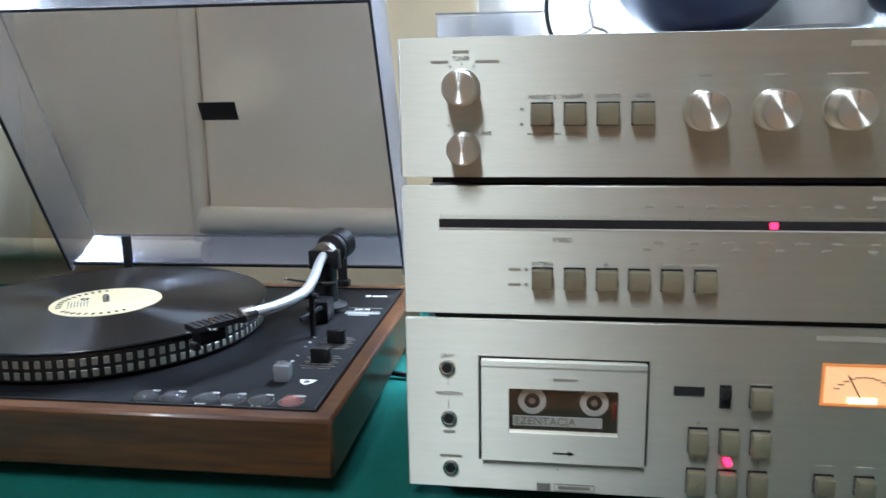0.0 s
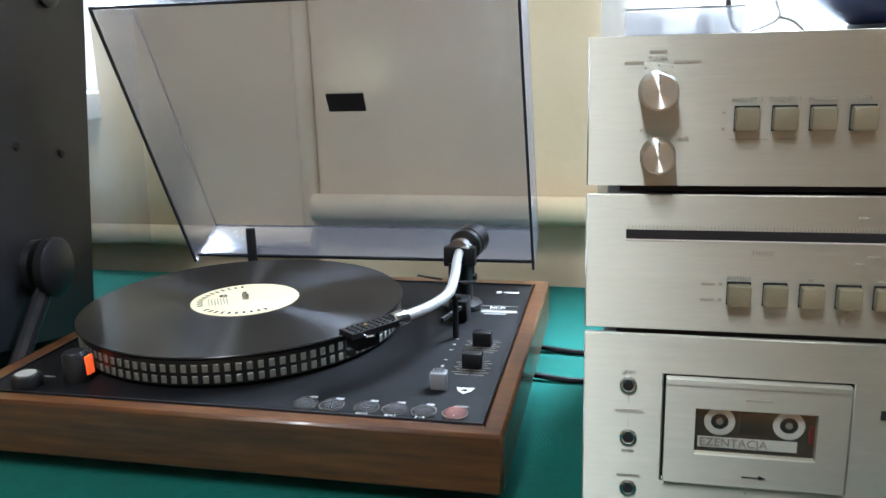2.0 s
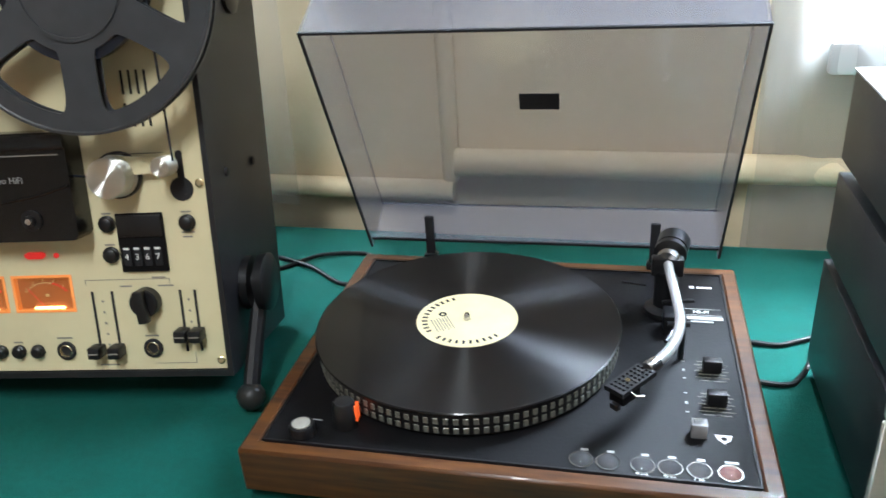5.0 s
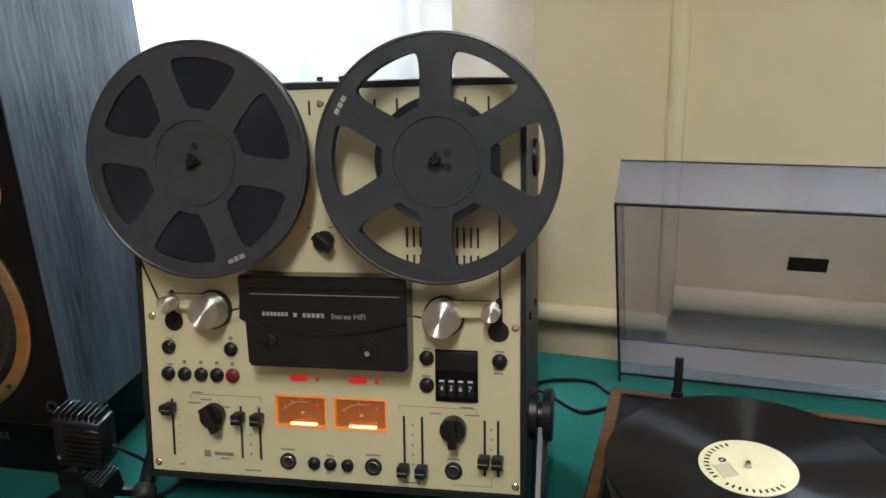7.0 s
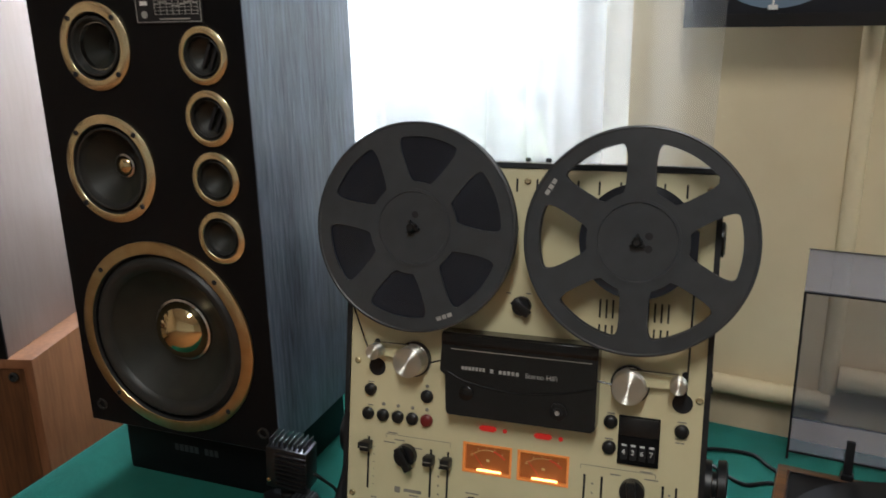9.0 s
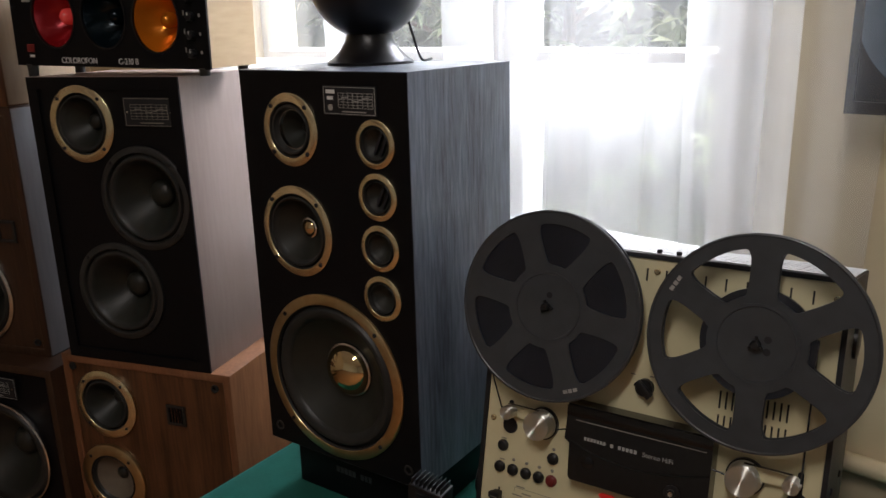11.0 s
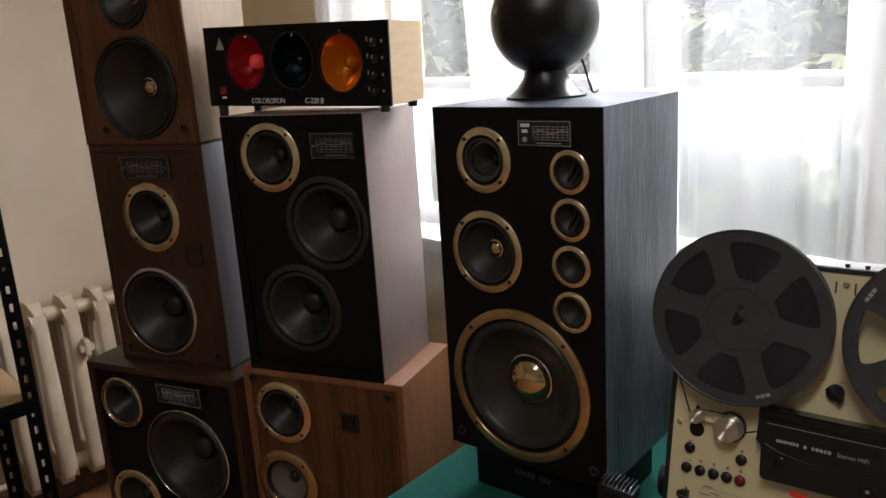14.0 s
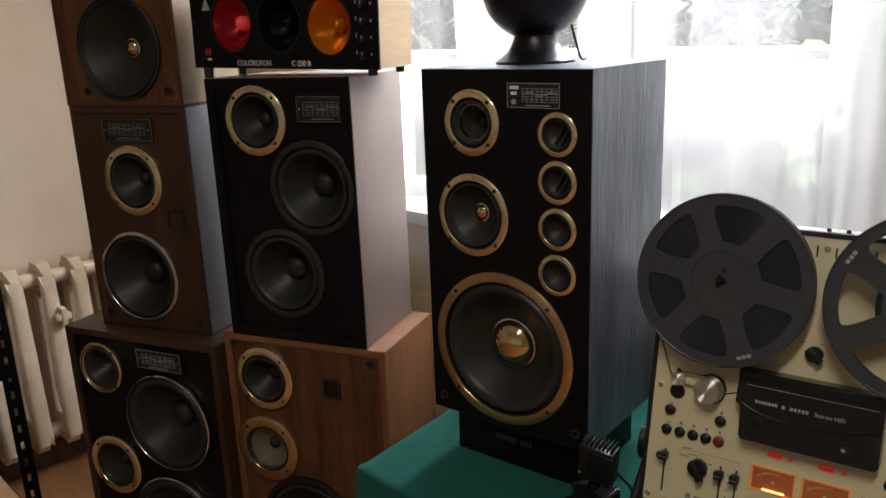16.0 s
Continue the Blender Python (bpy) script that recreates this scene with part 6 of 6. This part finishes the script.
    part("dial_lip", box(0.0245, 0.376, -0.0004, -0.0001, 0.9410 - z0, 0.9419 - z0), M_WHITEINK, dial, "bright edge of the dial slot")
    for x in (0.092, 0.1127, 0.1332, 0.1535, 0.174, 0.1945):
        push_button(u, x, 0.9088 - z0)
    words("ANTENA", 0.0036, face(0.092, 0.9185 - z0, -0.0002), M_FAINTINK, u, align="CENTER")
    words("STEREO", 0.0036, face(0.1045, 0.9345 - z0, -0.0002), M_FAINTINK, u, align="CENTER")
    captions(u, [(0.1325, 0.9185 - z0, 0.003, 0.0016), (0.174, 0.9185 - z0, 0.010, 0.0016), (0.1945, 0.9185 - z0, 0.017, 0.0016), (0.074, 0.9145 - z0, 0.008, 0.0014), (0.0815, 0.9145 - z0, 0.002, 0.002), (0.074, 0.9045 - z0, 0.008, 0.0014), (0.0815, 0.9045 - z0, 0.002, 0.002)]
             + [(0.158 + 0.0188 * k, 0.9565 - z0, 0.005, 0.0016) for k in range(10)] + [(0.165 + 0.0215 * k, 0.9335 - z0, 0.006, 0.0016) for k in range(9)] + [(0.158 + 0.027 * k, 0.929 - z0, 0.005, 0.0016) for k in range(7)] + [(0.305, 0.962 - z0, 0.03, 0.003)])
    # amplifier on top
    z0 = 0.9748
    a = hifi_unit("amplifier", z0, 1.0625, "champagne stereo amplifier on top of the stack", "amplifier")
    part("foot_rail", box(0.02, 0.38, 0.004, 0.25, -0.0038, 0.003), M_BLACK, a)
    vents = [rect(0.105 + i * 0.0095, 0.05 + j * 0.030, 0.1095 + i * 0.0095, 0.068 + j * 0.030) for i in range(26) for j in range(6)]
    part("vented_cover", plate(rect(0.011, 0.008, 0.389, 0.262), vents, 1.0595 - z0, 1.0612 - z0), M_GREYCARD, a, "light grey slotted steel cover", soft=0)
    turned_knob(a, 0.0405, 1.0315 - z0, 0.0108, 0.019)
    turned_knob(a, 0.0415, 0.9935 - z0, 0.0098, 0.015)
    for x, z in ((0.0905, 1.0143), (0.111, 1.0143), (0.1312, 1.0143), (0.1523, 1.0143)):
        push_button(a, x, z - z0)
    for x in (0.1885, 0.2290, 0.2695, 0.333):
        turned_knob(a, x, 1.016 - z0, 0.0118 if x < 0.3 else 0.018, 0.021)
    words("MAGNET. 2", 0.0034, face(0.0905, 1.0252 - z0, -0.0002), M_FAINTINK, a, align="CENTER")
    words("MAGNET. 1", 0.0034, face(0.111, 1.0252 - z0, -0.0002), M_FAINTINK, a, align="CENTER")
    words("MONITOR", 0.0034, face(0.1312, 1.0252 - z0, -0.0002), M_FAINTINK, a, align="CENTER")
    words("FILTR", 0.0034, face(0.1523, 1.0252 - z0, -0.0002), M_FAINTINK, a, align="CENTER")
    words("TUNER", 0.0034, face(0.0400, 1.0495 - z0, -0.0002), M_FAINTINK, a, align="CENTER")
    words("A+B", 0.0034, face(0.056, 1.003 - z0, -0.0002), M_FAINTINK, a, align="CENTER")
    captions(a, [(0.0400, 1.0535 - z0, 0.010, 0.0015), (0.0265, 1.0475 - z0, 0.011, 0.0014), (0.0565, 1.0475 - z0, 0.015, 0.0014), (0.0405, 1.0458 - z0, 0.0012, 0.0012), (0.033, 1.0445 - z0, 0.0012, 0.0012), (0.048, 1.0445 - z0, 0.0012, 0.0012), (0.078, 1.018 - z0, 0.0022, 0.0011), (0.078, 1.0085 - z0, 0.0016, 0.0016), (0.092, 1.0025 - z0, 0.021, 0.0005), (0.113, 1.0025 - z0, 0.010, 0.0005), (0.1885, 1.0365 - z0, 0.0075, 0.0014), (0.229, 1.0365 - z0, 0.012, 0.0014), (0.2695, 1.0365 - z0, 0.022, 0.0014), (0.288, 1.0535 - z0, 0.036, 0.0036)]
             + [(0.0315 + 0.005 * math.sin(k), 1.008 - z0 - 0.0035 * k, 0.0012, 0.0012) for k in range(3)])
    # things on the amplifier
    k = thing("cassette_case", pose(-0.037, 0.512, 1.0612, 0, 0, 1.5), "empty clear plastic cassette case on the amplifier", "cassette case")
    part("lower_shell", join(box(0, 0.069, 0, 0.108, 0, 0.0012), box(0, 0.0012, 0, 0.108, 0.0012, 0.0155), box(0.0678, 0.069, 0, 0.108, 0.0012, 0.0155), box(0.0012, 0.0678, 0, 0.0012, 0.0012, 0.0155)), M_TRANSMILK, k, soft=0)
    part("lid", join(box(0, 0.069, 0.0005, 0.108, 0.0160, 0.0173), box(0.0012, 0.0678, 0.1068, 0.108, 0.0012, 0.0155)), M_TRANSMILK, k, soft=0)
    part("inlay", box(0.004, 0.052, 0.012, 0.104, 0.0016, 0.0022), M_MILKY, k, "pale paper inlay")
    for x in (0.018, 0.046):
        part("hub_stop", box(x - 0.004, x + 0.004, 0.0025, 0.008, 0.0013, 0.013, 0.001), M_TRANSMILK, k)
    part("divider", box(0.0335, 0.0345, 0.0013, 0.010, 0.0013, 0.0150), M_TRANSMILK, k)
    for z in (0.0004, 0.0166):
        part("edge_bead", box(-0.0004, 0.0694, -0.0006, 0.0004, z, z + 0.0010), M_MILKY, k)
    for x, nm in ((0.150, ""), (0.335, "")):
        b = thing("blue_ball_speaker", pose(x, 0.66, 1.0612), "glossy dark blue spherical speaker on the amplifier", "loudspeaker", "blue ball speakers")
        part("shell", lathe([(0, 0.0065), (0.026, 0.0065)] + [(0.074 * math.sin(t), 0.0765 - 0.074 * math.cos(t)) for t in [0.42 + i * (math.pi - 0.42) / 28 for i in range(29)]], None, 56), M_BLUE, b)
        part("foot_ring", lathe([(0.028, 0.0), (0.028, 0.0065), (0.016, 0.0065), (0.016, 0.0)], None, 32), M_BLKPLAST, b)
    g = thing("plastic_bowl", pose(0.243, 0.72, 1.0612), "pale grey plastic bowl between blue ball speakers", "bowl")
    part("bowl", lathe([(0.0, 0.0), (0.03, 0.0), (0.055, 0.014), (0.068, 0.045), (0.066, 0.045), (0.052, 0.016), (0.028, 0.004), (0, 0.003)], None, 40), M_GREYCARD, g)
    part("bowl_rim", lathe([(0.0660, 0.0452), (0.0700, 0.0452), (0.0700, 0.0482), (0.0660, 0.0482)], None, 40), M_GREYCARD, g)
    w = thing("speaker_cable", pose(0.03, 0.60, 1.0612), "thin dark cable with split grey ends on the amplifier", "cable")
    part("wire", tube(smooth_path([(0.010, 0.0, 0.0025), (0.004, 0.005, 0.012), (0.002, 0.01, 0.035), (0.012, 0.02, 0.075), (0.055, 0.04, 0.10), (0.115, 0.075, 0.055)]), 0.0018), M_RUBBER, w)
    part("wire", tube(smooth_path([(0.012, 0.002, 0.002), (0.024, 0.01, 0.006), (0.036, 0.012, 0.013), (0.034, 0.02, 0.03), (0.045, 0.03, 0.05), (0.11, 0.07, 0.05)]), 0.0011), M_GREYCARD, w)
    part("wire", tube(smooth_path([(0.052, 0.004, 0.0018), (0.046, 0.01, 0.009), (0.036, 0.012, 0.013)]), 0.0011), M_GREYINK, w)


hifi()


# ---- small things on and behind the table ----
def small_things():
    a = thing("ribbed_device", pose(-1.135, 0.492, T, 0, 0, 12) @ Matrix.Diagonal((0.82, 0.82, 0.97, 1)), "small black ribbed device on splayed thin legs", "device")
    hexa = [(0.036 * math.cos(k * math.pi / 3), 0.030 * math.sin(k * math.pi / 3)) for k in range(6)]
    part("base_block", plate(hexa, [], 0.018, 0.052), M_BLKPLAST, a, soft=0)
    for (x0, y0), (x1, y1) in (((-0.028, -0.010), (-0.088, -0.036)), ((0.012, -0.024), (0.030, -0.112)), ((0.028, 0.008), (0.108, 0.026)), ((0.0, 0.024), (-0.03, 0.085))):
        d = Vector((y0 - y1, x1 - x0)).normalized()
        leg = bmesh.new()
        ring = []
        for x, y, z, w, h in ((x0, y0, 0.026, 0.0050, 0.006), ((x0 + x1) / 2, (y0 + y1) / 2, 0.017, 0.0042, 0.005), (x1, y1, 0.0035, 0.0030, 0.0033)):
            ring.append([leg.verts.new((x + d.x * s * w, y + d.y * s * w, z + u * h)) for s, u in ((-1, -1), (1, -1), (1, 1), (-1, 1))])
        for p, q in zip(ring, ring[1:]):
            for k in range(4):
                leg.faces.new((p[k], p[(k + 1) % 4], q[(k + 1) % 4], q[k]))
        leg.faces.new(ring[0][::-1]), leg.faces.new(ring[-1])
        bmesh.ops.recalc_face_normals(leg, faces=leg.faces[:])
        part("leg", leg, M_BLKPLAST, a, soft=0)
    tilt = Matrix.Translation((0.010, 0.0, 0.0)) @ Matrix.Rotation(radians(5), 4, "Y")
    bk = part("body", moved(box(-0.036, 0.034, -0.018, 0.026, 0.072, 0.134, 0.003), tilt), M_BLKPLAST, a)
    part("neck", lathe([(0.014, 0.050), (0.014, 0.060), (0.009, 0.063), (0.009, 0.074), (0, 0.074)], Matrix.Translation((0.010, 0.002, 0)), 20), M_BLKPLAST, a)
    for k in range(8):
        part("rib", moved(box(-0.018, 0.0345, -0.0225, -0.0175, 0.078 + 0.0068 * k, 0.0800 + 0.0068 * k, 0.0006), tilt), M_BLKPLAST, bk)
    for k in range(8):
        part("fin", moved(box(-0.032 + 0.0085 * k, -0.0300 + 0.0085 * k, -0.014, 0.022, 0.1335, 0.1440, 0.0006), tilt), M_BLKPLAST, bk)
    part("screw", moved(lathe([(0.0030, 0.018), (0.0030, 0.0200), (0, 0.0205)], face(-0.030, 0.084), 12), tilt), M_GOLD, bk)
    side = Matrix.Translation((0.044, -0.014, 0.036)) @ Matrix.Rotation(radians(14), 4, "X") @ Matrix.Rotation(radians(-18), 4, "Z")
    sb = part("side_block", moved(box(-0.014, 0.020, -0.018, 0.020, 0.0, 0.032, 0.003), side), M_BLKPLAST, a)
    for k in range(5):
        part("rib", moved(box(-0.012 + 0.0068 * k, -0.0098 + 0.0068 * k, -0.016, 0.018, 0.0315, 0.0345), side), M_REEL, sb)
    part("lead", tube(smooth_path([(0.066, -0.01, 0.02), (0.085, 0.0, 0.022), (0.10, 0.03, 0.006), (0.13, 0.09, 0.004), (0.19, 0.20, 0.004)]), 0.0028), M_RUBBER, a)
    part("lead", tube(smooth_path([(0.03, 0.01, 0.09), (0.052, 0.014, 0.085), (0.064, 0.05, 0.05), (0.075, 0.10, 0.004), (0.13, 0.22, 0.004)]), 0.0026), M_RUBBER, a)
    for pts, nm in (([(-0.44, 0.835, 0.004), (-0.53, 0.90, 0.004), (-0.57, 0.93, 0.004), (-0.60, 0.955, 0.004), (-0.66, 0.94, 0.0055), (-0.70, 0.90, 0.004), (-0.74, 0.86, 0.004)], "black cable lying behind the tape deck"),
                    ([(-0.42, 0.82, 0.004), (-0.50, 0.87, 0.004), (-0.56, 0.885, 0.004), (-0.60, 0.865, 0.004), (-0.66, 0.905, 0.0045), (-0.72, 0.93, 0.004)], "black cable lying on the cloth beside the turntable"),
                    ([(-0.19, 0.81, 0.008), (-0.085, 0.79, 0.004), (-0.05, 0.80, 0.004), (0.0, 0.83, 0.004), (0.05, 0.84, 0.004), (0.12, 0.86, 0.004)], "black cable between turntable and hi-fi stack"),
                    ([(-0.17, 0.73, 0.008), (-0.08, 0.715, 0.004), (-0.055, 0.735, 0.004), (-0.03, 0.78, 0.008), (0.02, 0.82, 0.006), (0.10, 0.85, 0.004)], "black cable between turntable and hi-fi stack")):
        single("cable", tube(smooth_path(pts, 10), 0.003), M_CABLE, nm, "cable", m=pose(0, 0, T - 0.001))
    single("cable", tube(smooth_path([(-1.475, 0.78, 1.10), (-1.50, 0.79, 1.17), (-1.53, 0.80, 1.22), (-1.60, 0.80, 1.30)], 8), 0.0028), M_CABLE, "black cable hanging behind the tall speaker", "cable")
    p = thing("wall_picture", pose(-0.759, Y1 - 0.095, 1.3835), "dark wall picture with a slate-blue oval", "picture")
    part("picture_frame", plate(rect(0, 0, 0.78, 0.50), [rect(0.012, 0.018, 0.768, 0.488)], -0.024, 0.0, FRONT), M_BLKPLAST, p, "black frame")
    pr = part("print", box(0.011, 0.769, 0.006, 0.012, 0.017, 0.489), M_PAPERPRINT, p)
    part("oval", plate([(0.125 + 0.125 * math.cos(k * math.pi / 24), 0.165 + 0.14 * math.sin(k * math.pi / 24)) for k in range(48)], [], -0.0058, -0.0052, FRONT), M_OVAL, pr)
    part("white_mark", join(box(0.121, 0.124, 0.0042, 0.005, 0.030, 0.055), box(0.116, 0.129, 0.0042, 0.005, 0.0235, 0.0300)), M_WHITEINK, pr)


small_things()
